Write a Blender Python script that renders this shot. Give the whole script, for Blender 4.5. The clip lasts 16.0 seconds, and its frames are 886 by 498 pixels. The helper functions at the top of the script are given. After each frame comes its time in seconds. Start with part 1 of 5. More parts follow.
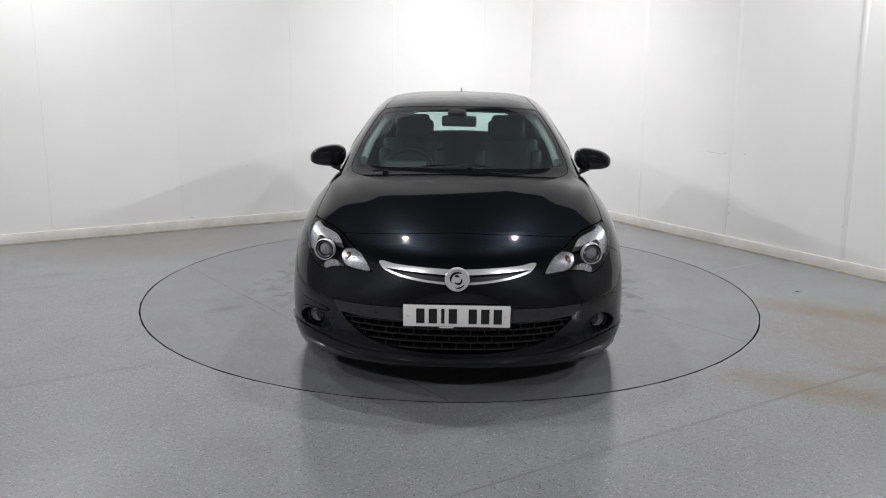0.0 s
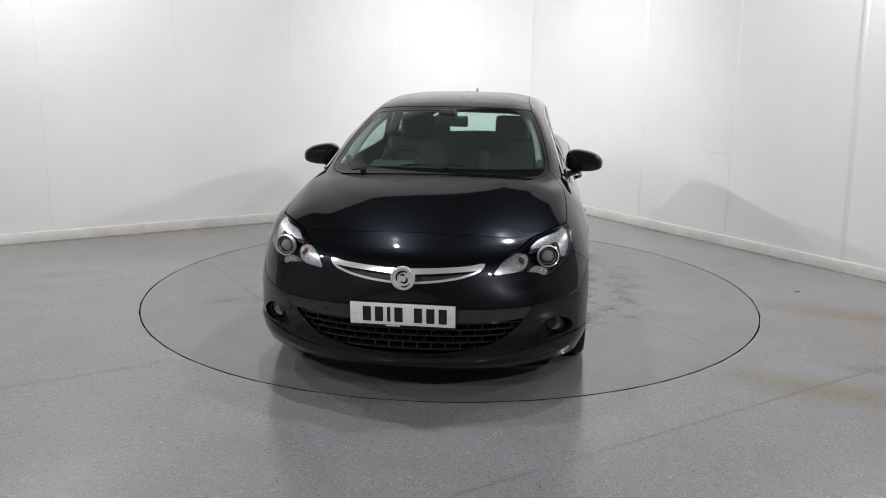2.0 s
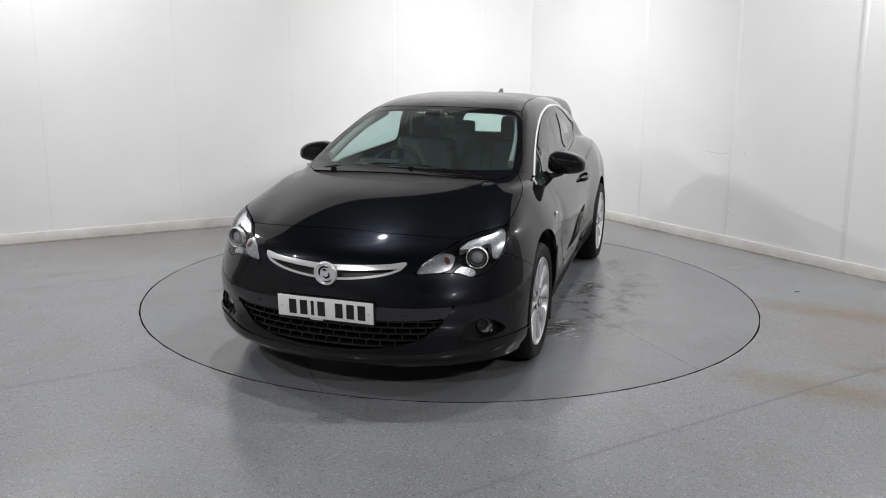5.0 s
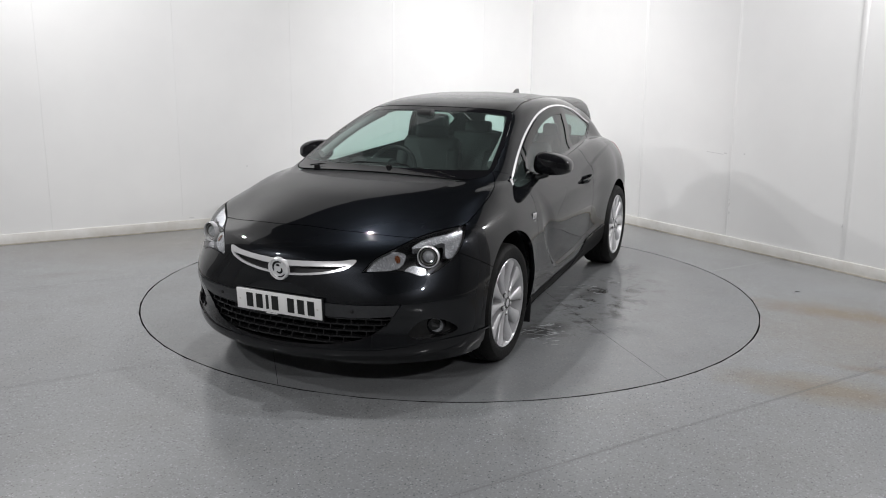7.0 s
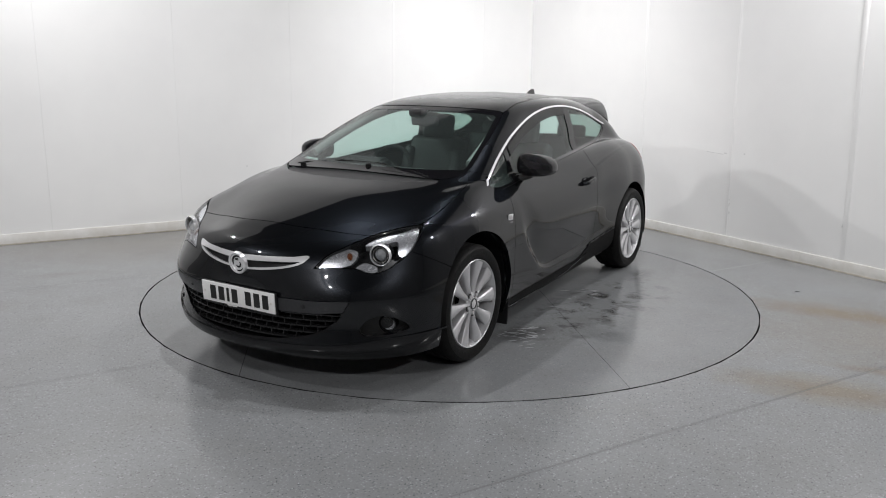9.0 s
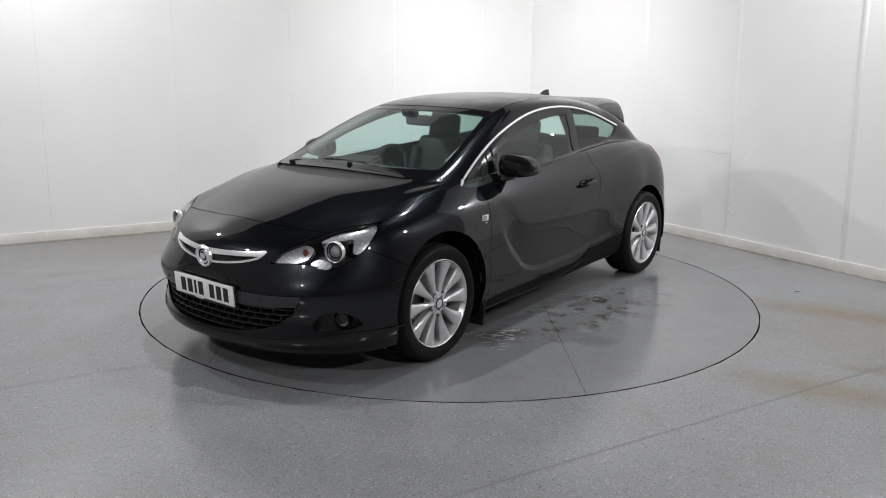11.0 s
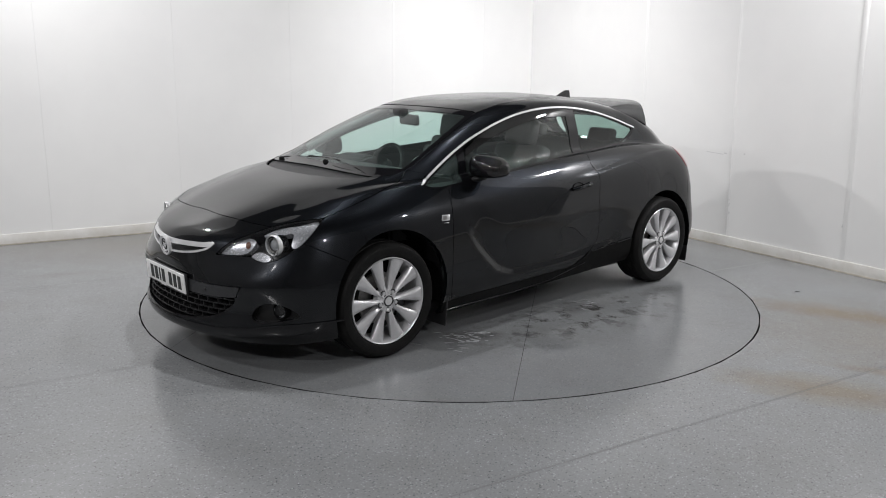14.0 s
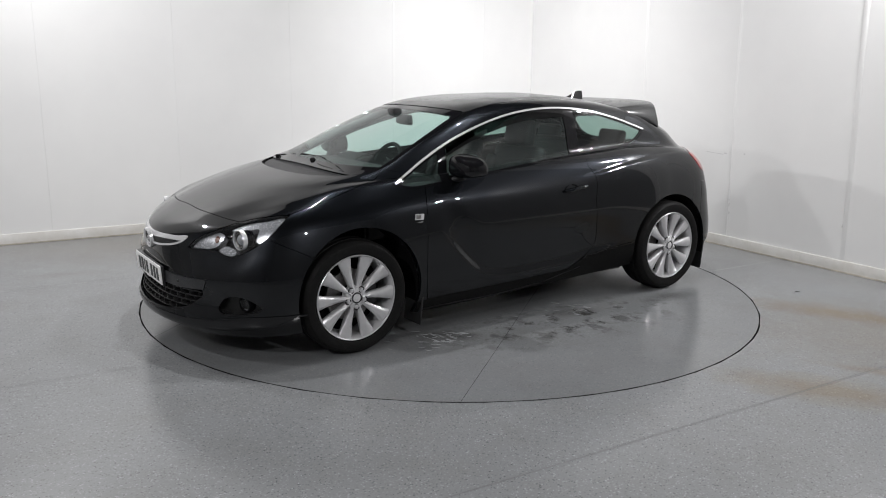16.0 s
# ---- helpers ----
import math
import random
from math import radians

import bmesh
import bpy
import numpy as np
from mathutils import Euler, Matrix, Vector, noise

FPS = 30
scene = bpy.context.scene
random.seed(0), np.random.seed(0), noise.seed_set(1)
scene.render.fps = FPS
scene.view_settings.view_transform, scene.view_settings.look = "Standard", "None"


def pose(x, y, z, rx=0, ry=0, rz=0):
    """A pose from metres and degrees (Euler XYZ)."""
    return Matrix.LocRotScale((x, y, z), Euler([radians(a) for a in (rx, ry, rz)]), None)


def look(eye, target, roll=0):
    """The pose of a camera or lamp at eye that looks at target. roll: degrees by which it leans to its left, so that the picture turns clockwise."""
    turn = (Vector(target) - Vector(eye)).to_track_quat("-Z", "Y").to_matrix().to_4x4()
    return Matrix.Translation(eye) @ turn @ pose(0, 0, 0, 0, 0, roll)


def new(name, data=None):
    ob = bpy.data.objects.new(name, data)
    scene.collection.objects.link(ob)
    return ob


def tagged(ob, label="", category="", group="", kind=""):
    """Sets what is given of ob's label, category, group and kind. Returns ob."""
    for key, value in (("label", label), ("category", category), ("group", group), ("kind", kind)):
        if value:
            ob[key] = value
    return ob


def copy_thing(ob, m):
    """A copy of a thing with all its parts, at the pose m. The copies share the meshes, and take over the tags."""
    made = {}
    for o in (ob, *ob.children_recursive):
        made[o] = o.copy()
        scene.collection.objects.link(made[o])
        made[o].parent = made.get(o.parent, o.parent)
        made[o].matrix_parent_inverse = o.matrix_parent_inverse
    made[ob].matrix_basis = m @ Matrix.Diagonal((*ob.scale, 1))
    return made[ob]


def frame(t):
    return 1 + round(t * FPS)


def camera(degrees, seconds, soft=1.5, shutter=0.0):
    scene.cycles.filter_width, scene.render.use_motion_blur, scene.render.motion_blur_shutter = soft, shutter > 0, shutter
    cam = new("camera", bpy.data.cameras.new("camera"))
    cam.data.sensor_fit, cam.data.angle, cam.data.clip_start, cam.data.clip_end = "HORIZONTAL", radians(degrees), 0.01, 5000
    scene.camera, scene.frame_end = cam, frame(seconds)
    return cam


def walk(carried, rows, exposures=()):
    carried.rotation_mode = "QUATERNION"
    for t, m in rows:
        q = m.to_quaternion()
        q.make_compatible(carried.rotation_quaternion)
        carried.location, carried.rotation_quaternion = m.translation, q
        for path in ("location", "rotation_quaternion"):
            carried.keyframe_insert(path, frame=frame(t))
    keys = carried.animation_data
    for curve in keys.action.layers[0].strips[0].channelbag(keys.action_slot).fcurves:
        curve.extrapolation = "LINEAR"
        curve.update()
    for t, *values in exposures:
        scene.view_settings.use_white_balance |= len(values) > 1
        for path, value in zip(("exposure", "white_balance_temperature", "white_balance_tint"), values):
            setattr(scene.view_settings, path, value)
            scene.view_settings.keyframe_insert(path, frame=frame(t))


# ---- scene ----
# camera: stands still in front of the turntable
EYE = Vector((0.0, -5.985, 1.614))
cam = camera(57.457, 16.0, soft=1.0)
AIM = pose(0, 0, 0, 0, 0, 0.487) @ pose(0, 0, 0, 90 - 12.504, 0, 0)
STAND = Matrix.Translation(EYE) @ AIM @ pose(0, 0, 0, 0, 0, 0.694)
walk(cam, [(0, STAND), (16, STAND)])
scene.view_settings.exposure = -0.06

# world: a closed indoor studio, hardly any stray light
world = bpy.data.worlds.new("studio_world")
scene.world = world
world.use_nodes = True
world.node_tree.nodes["Background"].inputs["Color"].default_value = (0.5, 0.52, 0.55, 1)
world.node_tree.nodes["Background"].inputs["Strength"].default_value = 0.05

# the plan of the studio
CORNER = Vector((0.97, 4.18, 0))
LEFT_WAY = Vector((-0.861, -0.509, 0)).normalized()
RIGHT_WAY = Vector((0.543, -0.840, 0)).normalized()
CEILING = 4.6
TABLE_R = 2.226


def lamp(name, place, target, size, power, colour=(0.99, 0.98, 0.992), size_y=None):
    data = bpy.data.lights.new(name, "AREA")
    data.energy, data.color, data.size = power, colour, size
    data.shape = "RECTANGLE" if size_y else "SQUARE"
    if size_y:
        data.size_y = size_y
    ob = new(name, data)
    ob.matrix_world = look(place, target)
    return ob


# lamps: two over the table, two high on each side, two behind the camera, one aimed at the corner; some are added fill
LAMPS = [
    ((-0.95, -0.42, 4.2), (-0.8, -0.7, 0.0), 0.055, 0.008, 60, 180),
    ((1.13, -0.32, 4.2), (0.9, -0.7, 0.0), 0.055, 0.008, 60, 180),
    ((3.50, 0.10, 2.90), (0.2, 0.2, 0.5), 0.12, 0.08, 44, 180),
    ((4.55, -2.20, 3.50), (0.2, 0.0, 0.6), 0.13, 0.08, 42, 180),
    ((-3.85, 0.55, 3.40), (-0.4, 0.0, 0.4), 0.12, 0.08, 60, 180),
    # added fill, placed to balance the lamp across the room
    ((-4.40, -2.60, 3.65), (-0.6, 0.6, 0.7), 0.13, 0.08, 54, 180),
    # this pair is added fill to brighten the nose and number plate
    ((-2.7, -6.3, 3.5), (-0.2, 0.0, 0.8), 0.09, 0.055, 76, 180),
    ((2.7, -6.3, 3.5), (0.2, 0.0, 0.8), 0.09, 0.055, 76, 180),
    ((0.30, 1.0, 3.2), (0.85, 4.05, 0.80), 0.22, 0.14, 25, 112),
]
for place, target, width, depth, power, cone in LAMPS:
    beam = lamp("flood_or_fill_light", place, target, width, power, size_y=depth)
    beam.data.spread = radians(cone)
# ---- materials ----
def material(name, colour, rough=0.5, metal=0.0, coat=0.0):
    m = bpy.data.materials.new(name)
    m.use_nodes = True
    b = m.node_tree.nodes["Principled BSDF"]
    b.inputs["Base Color"].default_value = (*colour, 1)
    b.inputs["Roughness"].default_value = rough
    b.inputs["Metallic"].default_value = metal
    b.inputs["Coat Weight"].default_value = coat
    b.inputs["Coat Roughness"].default_value = 0.03
    return m


def bsdf(m):
    return m.node_tree.nodes["Principled BSDF"]


def noise_node(m, scale, detail=4.0, rough=0.6):
    n = m.node_tree.nodes.new("ShaderNodeTexNoise")
    c = m.node_tree.nodes.new("ShaderNodeTexCoord")
    m.node_tree.links.new(c.outputs["Object"], n.inputs["Vector"])
    n.inputs["Scale"].default_value, n.inputs["Detail"].default_value, n.inputs["Roughness"].default_value = scale, detail, rough
    return n


def ramp(m, source, stops):
    r = m.node_tree.nodes.new("ShaderNodeValToRGB")
    m.node_tree.links.new(source, r.inputs["Fac"])
    els = r.color_ramp.elements
    while len(els) < len(stops):
        els.new(0.5)
    for e, (p, c) in zip(els, stops):
        e.position, e.color = p, (*c, 1) if len(c) == 3 else c
    return r


def grey(v):
    return (v, v, v)


def mix(m, kind, fac, a, b):
    n = m.node_tree.nodes.new("ShaderNodeMix")
    n.data_type, n.blend_type = "RGBA", kind
    n.inputs["Factor"].default_value = fac
    m.node_tree.links.new(a, n.inputs["A"])
    m.node_tree.links.new(b, n.inputs["B"])
    return n.outputs["Result"]


def bump(m, source, strength, distance=0.002):
    n = m.node_tree.nodes.new("ShaderNodeBump")
    n.inputs["Strength"].default_value, n.inputs["Distance"].default_value = strength, distance
    m.node_tree.links.new(source, n.inputs["Height"])
    m.node_tree.links.new(n.outputs["Normal"], bsdf(m).inputs["Normal"])


def varied(m, scale, lo, hi, spread=0.05, bump_scale=0.0, bump_strength=0.1):
    """Uneven colour from lo to hi, uneven gloss, and an optional fine relief."""
    n = noise_node(m, scale)
    r = ramp(m, n.outputs["Fac"], [(0.3, lo), (0.7, hi)])
    m.node_tree.links.new(r.outputs["Color"], bsdf(m).inputs["Base Color"])
    base = bsdf(m).inputs["Roughness"].default_value
    n2 = noise_node(m, scale * 3.1)
    g = ramp(m, n2.outputs["Fac"], [(0.3, grey(max(base - spread, 0))), (0.7, grey(base + spread))])
    m.node_tree.links.new(g.outputs["Color"], bsdf(m).inputs["Roughness"])
    if bump_scale:
        bump(m, noise_node(m, bump_scale).outputs["Fac"], bump_strength)
    return m


def glass(name, tint, gloss_rough=0.02, haze=0.0):
    m = bpy.data.materials.new(name)
    m.use_nodes = True
    t = m.node_tree
    t.nodes.clear()
    out, mx = t.nodes.new("ShaderNodeOutputMaterial"), t.nodes.new("ShaderNodeMixShader")
    tr, gl, lw = t.nodes.new("ShaderNodeBsdfTransparent"), t.nodes.new("ShaderNodeBsdfGlossy"), t.nodes.new("ShaderNodeLayerWeight")
    tr.inputs["Color"].default_value = (*tint, 1)
    gl.inputs["Roughness"].default_value = gloss_rough
    lw.inputs["Blend"].default_value = 0.5
    # Schlick's curve for window glass, the same from both sides
    pw, ad = t.nodes.new("ShaderNodeMath"), t.nodes.new("ShaderNodeMath")
    pw.operation, ad.operation = "POWER", "MULTIPLY_ADD"
    pw.inputs[1].default_value, ad.inputs[1].default_value, ad.inputs[2].default_value = 5.0, 0.92, 0.07
    t.links.new(lw.outputs["Facing"], pw.inputs[0])
    t.links.new(pw.outputs["Value"], ad.inputs[0])
    t.links.new(ad.outputs["Value"], mx.inputs["Fac"])
    t.links.new(tr.outputs["BSDF"], mx.inputs[1])
    t.links.new(gl.outputs["BSDF"], mx.inputs[2])
    last = mx.outputs["Shader"]
    if haze:
        # a thin grey-green diffuse veil, painted in place of the panes' reflected haze
        df, m2 = t.nodes.new("ShaderNodeBsdfDiffuse"), t.nodes.new("ShaderNodeMixShader")
        df.inputs["Color"].default_value = (0.42, 0.50, 0.49, 1)
        m2.inputs["Fac"].default_value = haze
        t.links.new(last, m2.inputs[1])
        t.links.new(df.outputs["BSDF"], m2.inputs[2])
        last = m2.outputs["Shader"]
    t.links.new(last, out.inputs["Surface"])
    return m


M_WALL = varied(material("white_board", (0.78, 0.78, 0.77), 0.72), 0.9, (0.76, 0.76, 0.755), (0.81, 0.81, 0.80), 0.06, 260, 0.04)
M_TRIM = varied(material("white_trim", (0.75, 0.75, 0.73), 0.5), 5, (0.64, 0.62, 0.575), (0.79, 0.78, 0.755), 0.06)
M_STRIP = varied(material("white_strip", (0.82, 0.82, 0.81), 0.6), 0.9, (0.81, 0.81, 0.805), (0.84, 0.84, 0.83), 0.04)
M_BEAD = varied(material("beige_sealant", (0.5, 0.45, 0.36), 0.6), 9, (0.30, 0.27, 0.22), (0.62, 0.57, 0.48), 0.05)
# for walls out of view; grey set by how dark the car's reflections are
M_DARKWALL = varied(material("unseen_grey_wall", (0.45, 0.45, 0.45), 0.8), 1.5, (0.26, 0.26, 0.263), (0.31, 0.31, 0.312), 0.05)
M_CEIL = varied(material("ceiling_paint", (0.66, 0.66, 0.66), 0.8), 2, (0.76, 0.76, 0.762), (0.82, 0.82, 0.822), 0.05)
M_GAP = material("dark_gap", (0.006, 0.006, 0.0065), 0.8)
bsdf(M_GAP).inputs["Specular IOR Level"].default_value = 0.1
M_WELD = varied(material("vinyl_weld", (0.11, 0.11, 0.115), 0.4), 30, (0.085, 0.085, 0.09), (0.13, 0.13, 0.135))
M_PAINT = material("black_metallic_paint", (0.0112, 0.0124, 0.0146), 0.32, 0.72, 1.0)
bsdf(M_PAINT).inputs["Coat Roughness"].default_value = 0.035
bsdf(M_PAINT).inputs["Specular Tint"].default_value = (0.03, 0.03, 0.03, 1)
bsdf(M_PAINT).inputs["Specular IOR Level"].default_value = 0.03
M_BLACK = varied(material("black_plastic", (0.012, 0.012, 0.013), 0.45), 40, (0.009, 0.009, 0.01), (0.016, 0.016, 0.017), 0.08, 900, 0.1)
M_GLOSSBLACK = material("gloss_black_plastic", (0.006, 0.006, 0.007), 0.06)
M_RUBBER = varied(material("tyre_rubber", (0.006, 0.006, 0.006), 0.62), 25, (0.0045, 0.0045, 0.0045), (0.008, 0.0078, 0.0076), 0.1, 700, 0.15)
bsdf(M_RUBBER).inputs["Specular IOR Level"].default_value = 0.18
M_ALLOY = varied(material("silver_alloy", (0.56, 0.56, 0.57), 0.30, 0.45), 30, (0.62, 0.62, 0.63), (0.66, 0.66, 0.67), 0.02)
M_CHROME = material("chrome", (0.85, 0.85, 0.86), 0.07, 1.0)
M_SATIN = material("satin_chrome", (0.92, 0.92, 0.93), 0.20, 0.55)
# door glass and windscreen carry a painted veil of reflected light
M_GLASS = glass("tinted_glass", (0.76, 0.90, 0.86), haze=0.03)
M_SCREEN = glass("windscreen_glass", (0.76, 0.90, 0.86), haze=0.035)
M_CLEAR = glass("clear_lens", (0.93, 0.94, 0.95))
M_RED = material("red_lens", (0.35, 0.012, 0.015), 0.08, 0.0, 1.0)
M_PLATE = varied(material("plate_white", (0.86, 0.86, 0.85), 0.35), 20, (0.84, 0.84, 0.83), (0.88, 0.88, 0.87))
M_INK = material("plate_black", (0.01, 0.01, 0.01), 0.4)
M_SEAT = varied(material("black_seat_leather", (0.009, 0.009, 0.010), 0.55), 14, (0.007, 0.007, 0.008), (0.011, 0.011, 0.011), 0.08, 300, 0.2)
M_DASH = varied(material("dash_plastic", (0.03, 0.03, 0.032), 0.6), 60, (0.024, 0.024, 0.025), (0.036, 0.036, 0.037), 0.06, 500, 0.2)
M_DARKGLASS = glass("privacy_glass", (0.36, 0.48, 0.44))
M_SMOKE = glass("smoked_acrylic", (0.035, 0.04, 0.04))
M_REFLECTOR = varied(material("lamp_reflector", (0.5, 0.5, 0.52), 0.26, 0.55), 30, (0.50, 0.51, 0.53), (0.62, 0.62, 0.64), 0.04, 60, 0.10)
M_BALL = material("projector_glass", (0.26, 0.27, 0.28), 0.12, 0.0, 1.0)
M_TRIMGREY = varied(material("grey_bumper_plastic", (0.035, 0.037, 0.04), 0.34), 60, (0.024, 0.025, 0.027), (0.033, 0.034, 0.037), 0.05, 900, 0.2)
M_CLOTH = varied(material("grey_cloth", (0.3, 0.3, 0.3), 0.9), 200, (0.22, 0.22, 0.22), (0.30, 0.30, 0.29))
M_HOUSING = varied(material("lamp_housing", (0.10, 0.10, 0.105), 0.3), 40, (0.014, 0.014, 0.0145), (0.028, 0.028, 0.029))
M_SCUFF = varied(material("grey_scuff", (0.58, 0.58, 0.58), 0.7), 80, (0.56, 0.56, 0.56), (0.70, 0.70, 0.69))
# roof copy of the body paint, dulled to dim its grazing wall reflection
M_ROOF = varied(material("dulled_black_paint", (0.02, 0.02, 0.021), 0.5, 0.0, 0.7), 6, (0.016, 0.017, 0.018), (0.021, 0.021, 0.021), 0.02)
bsdf(M_ROOF).inputs["Coat Roughness"].default_value = 0.12
bsdf(M_ROOF).inputs["Specular IOR Level"].default_value = 0.25
M_WIPER = varied(material("black_wiper", (0.004, 0.004, 0.004), 0.6), 60, (0.003, 0.003, 0.003), (0.006, 0.006, 0.006))
bsdf(M_WIPER).inputs["Specular IOR Level"].default_value = 0.12
M_FOGBLACK = varied(material("deep_black_plastic", (0.004, 0.004, 0.0042), 0.4), 50, (0.003, 0.003, 0.003), (0.006, 0.006, 0.006), 0.06)
M_GRILLE = varied(material("grille_plastic", (0.008, 0.008, 0.0085), 0.3), 60, (0.006, 0.006, 0.0065), (0.010, 0.010, 0.0105), 0.06)
M_AMBER = material("amber_lens", (0.13, 0.045, 0.02), 0.2)
M_STEEL = varied(material("brake_steel", (0.35, 0.34, 0.33), 0.4, 0.9), 50, (0.25, 0.24, 0.23), (0.4, 0.39, 0.38))


def patch(m, place, turn, size, soft=0.6):
    """A mask of an oblong stain with a ragged edge."""
    c, mp, ln = m.node_tree.nodes.new("ShaderNodeTexCoord"), m.node_tree.nodes.new("ShaderNodeMapping"), m.node_tree.nodes.new("ShaderNodeVectorMath")
    mp.vector_type = "TEXTURE"
    mp.inputs["Location"].default_value = (*place, 0)
    mp.inputs["Rotation"].default_value = (0, 0, radians(turn))
    mp.inputs["Scale"].default_value = (*size, 1)
    ln.operation = "LENGTH"
    m.node_tree.links.new(c.outputs["Object"], mp.inputs["Vector"])
    m.node_tree.links.new(mp.outputs["Vector"], ln.inputs[0])
    ad = m.node_tree.nodes.new("ShaderNodeMath")
    ad.operation = "MULTIPLY_ADD"
    ad.inputs[1].default_value = soft
    m.node_tree.links.new(noise_node(m, 7, 7, 0.7).outputs["Fac"], ad.inputs[0])
    m.node_tree.links.new(ln.outputs["Value"], ad.inputs[2])
    return ramp(m, ad.outputs["Value"], [(0.45, grey(1.0)), (1.0, grey(0.0))]).outputs["Color"]


def vinyl(name, stains, tone=1.0, chip=1.0, spots=()):
    """Grey safety vinyl with fine pale and dark chips, scuffed, with oblong stains."""
    m = material(name, (0.3, 0.3, 0.31), 0.3)
    base = ramp(m, noise_node(m, 0.8, 5).outputs["Fac"], [(0.3, (0.220 * tone, 0.228 * tone, 0.234 * tone)), (0.7, (0.246 * tone, 0.254 * tone, 0.260 * tone))])
    chips = m.node_tree.nodes.new("ShaderNodeTexVoronoi")
    c = m.node_tree.nodes.new("ShaderNodeTexCoord")
    m.node_tree.links.new(c.outputs["Object"], chips.inputs["Vector"])
    chips.inputs["Scale"].default_value = 175
    sparks = ramp(m, chips.outputs["Color"], [(0.08, grey(0.48)), (0.2, grey(0.93)), (0.78, grey(1.0)), (0.93, grey(1.5))])
    col = mix(m, "MULTIPLY", chip, base.outputs["Color"], sparks.outputs["Color"])
    dirt = ramp(m, noise_node(m, 2.3, 8, 0.7).outputs["Fac"], [(0.45, grey(1.0)), (0.75, (0.90, 0.885, 0.86))])
    col = mix(m, "MULTIPLY", 0.8, col, dirt.outputs["Color"])
    scuff = ramp(m, noise_node(m, 14, 6, 0.75).outputs["Fac"], [(0.60, grey(1.0)), (0.72, grey(0.82))])
    col = mix(m, "MULTIPLY", 0.7, col, scuff.outputs["Color"])
    for place, turn, size, colour, weight in stains:
        n = m.node_tree.nodes.new("ShaderNodeMix")
        n.data_type, n.blend_type = "RGBA", "MULTIPLY"
        n.inputs["B"].default_value = (*colour, 1)
        g = m.node_tree.nodes.new("ShaderNodeMath")
        g.operation = "MULTIPLY"
        g.inputs[1].default_value = weight
        m.node_tree.links.new(patch(m, place, turn, size), g.inputs[0])
        m.node_tree.links.new(g.outputs["Value"], n.inputs["Factor"])
        m.node_tree.links.new(col, n.inputs["A"])
        col = n.outputs["Result"]
    for place, turn, size, weight in spots:
        # ragged dark wet spots, gathered in an oblong
        speck = ramp(m, noise_node(m, 6.5, 7, 0.68).outputs["Fac"], [(0.50, grey(0.0)), (0.60, grey(1.0))])
        mask = mix(m, "MULTIPLY", 1.0, patch(m, place, turn, size), speck.outputs["Color"])
        g = m.node_tree.nodes.new("ShaderNodeMath")
        g.operation = "MULTIPLY"
        g.inputs[1].default_value = weight
        m.node_tree.links.new(mask, g.inputs[0])
        n = m.node_tree.nodes.new("ShaderNodeMix")
        n.data_type, n.blend_type = "RGBA", "MULTIPLY"
        n.inputs["B"].default_value = (0.32, 0.31, 0.30, 1)
        m.node_tree.links.new(g.outputs["Value"], n.inputs["Factor"])
        m.node_tree.links.new(col, n.inputs["A"])
        col = n.outputs["Result"]
    m.node_tree.links.new(col, bsdf(m).inputs["Base Color"])
    g = ramp(m, noise_node(m, 3.2, 6, 0.7).outputs["Fac"], [(0.3, grey(0.13)), (0.7, grey(0.21))])
    m.node_tree.links.new(g.outputs["Color"], bsdf(m).inputs["Roughness"])
    bump(m, noise_node(m, 260, 3).outputs["Fac"], 0.12, 0.001)
    return m


RUST, WET = (0.84, 0.70, 0.51), (0.45, 0.44, 0.43)
M_FLOOR = vinyl("grey_vinyl", [((2.75, -0.62), -29, (1.15, 0.34), RUST, 0.9), ((2.0, -2.0), -22, (1.0, 0.36), RUST, 0.9), ((2.5, -1.75), -24, (0.7, 0.12), RUST, 0.6), ((-3.0, 0.2), 25, (0.5, 0.18), (0.8, 0.78, 0.74), 0.6), ((3.0, -1.2), -25, (2.1, 1.5), (0.90, 0.83, 0.74), 0.9), ((-2.7, 1.3), 25, (2.3, 1.2), (0.88, 0.83, 0.76), 0.9), ((-3.4, -0.9), 30, (0.9, 0.35), (0.84, 0.79, 0.72), 0.6)])
M_TABLE = vinyl("turntable_vinyl", [((0.98, -0.72), 62, (0.42, 0.2), WET, 0.9), ((1.02, 0.30), 80, (0.42, 0.16), WET, 0.7), ((1.1, 1.2), 85, (0.35, 0.16), WET, 0.6), ((-1.5, -0.7), 40, (0.25, 0.1), (0.75, 0.72, 0.66), 0.7), ((0.2, -1.6), 5, (0.5, 0.2), (0.7, 0.69, 0.68), 0.7)], 0.84, 0.55, [((1.15, 0.15), 88, (1.7, 0.62), 1.0), ((-1.15, 0.15), 88, (1.7, 0.62), 0.6)])
M_WATER = material("water", (0.30, 0.31, 0.32), 0.04)
# ---- mesh helpers ----
def obj(name, verts, faces, mat, parent=None, label="", smooth=True, normals=None):
    me = bpy.data.meshes.new(name)
    me.from_pydata([tuple(v) for v in verts], [], [tuple(f) for f in faces])
    me.materials.append(mat)
    if smooth:
        me.shade_smooth()
    if normals is not None:
        me.normals_split_custom_set([tuple(n) for n in normals])
    ob = new(name, me)
    if parent:
        ob.parent = parent
    if label:
        ob["label"] = label
    return ob


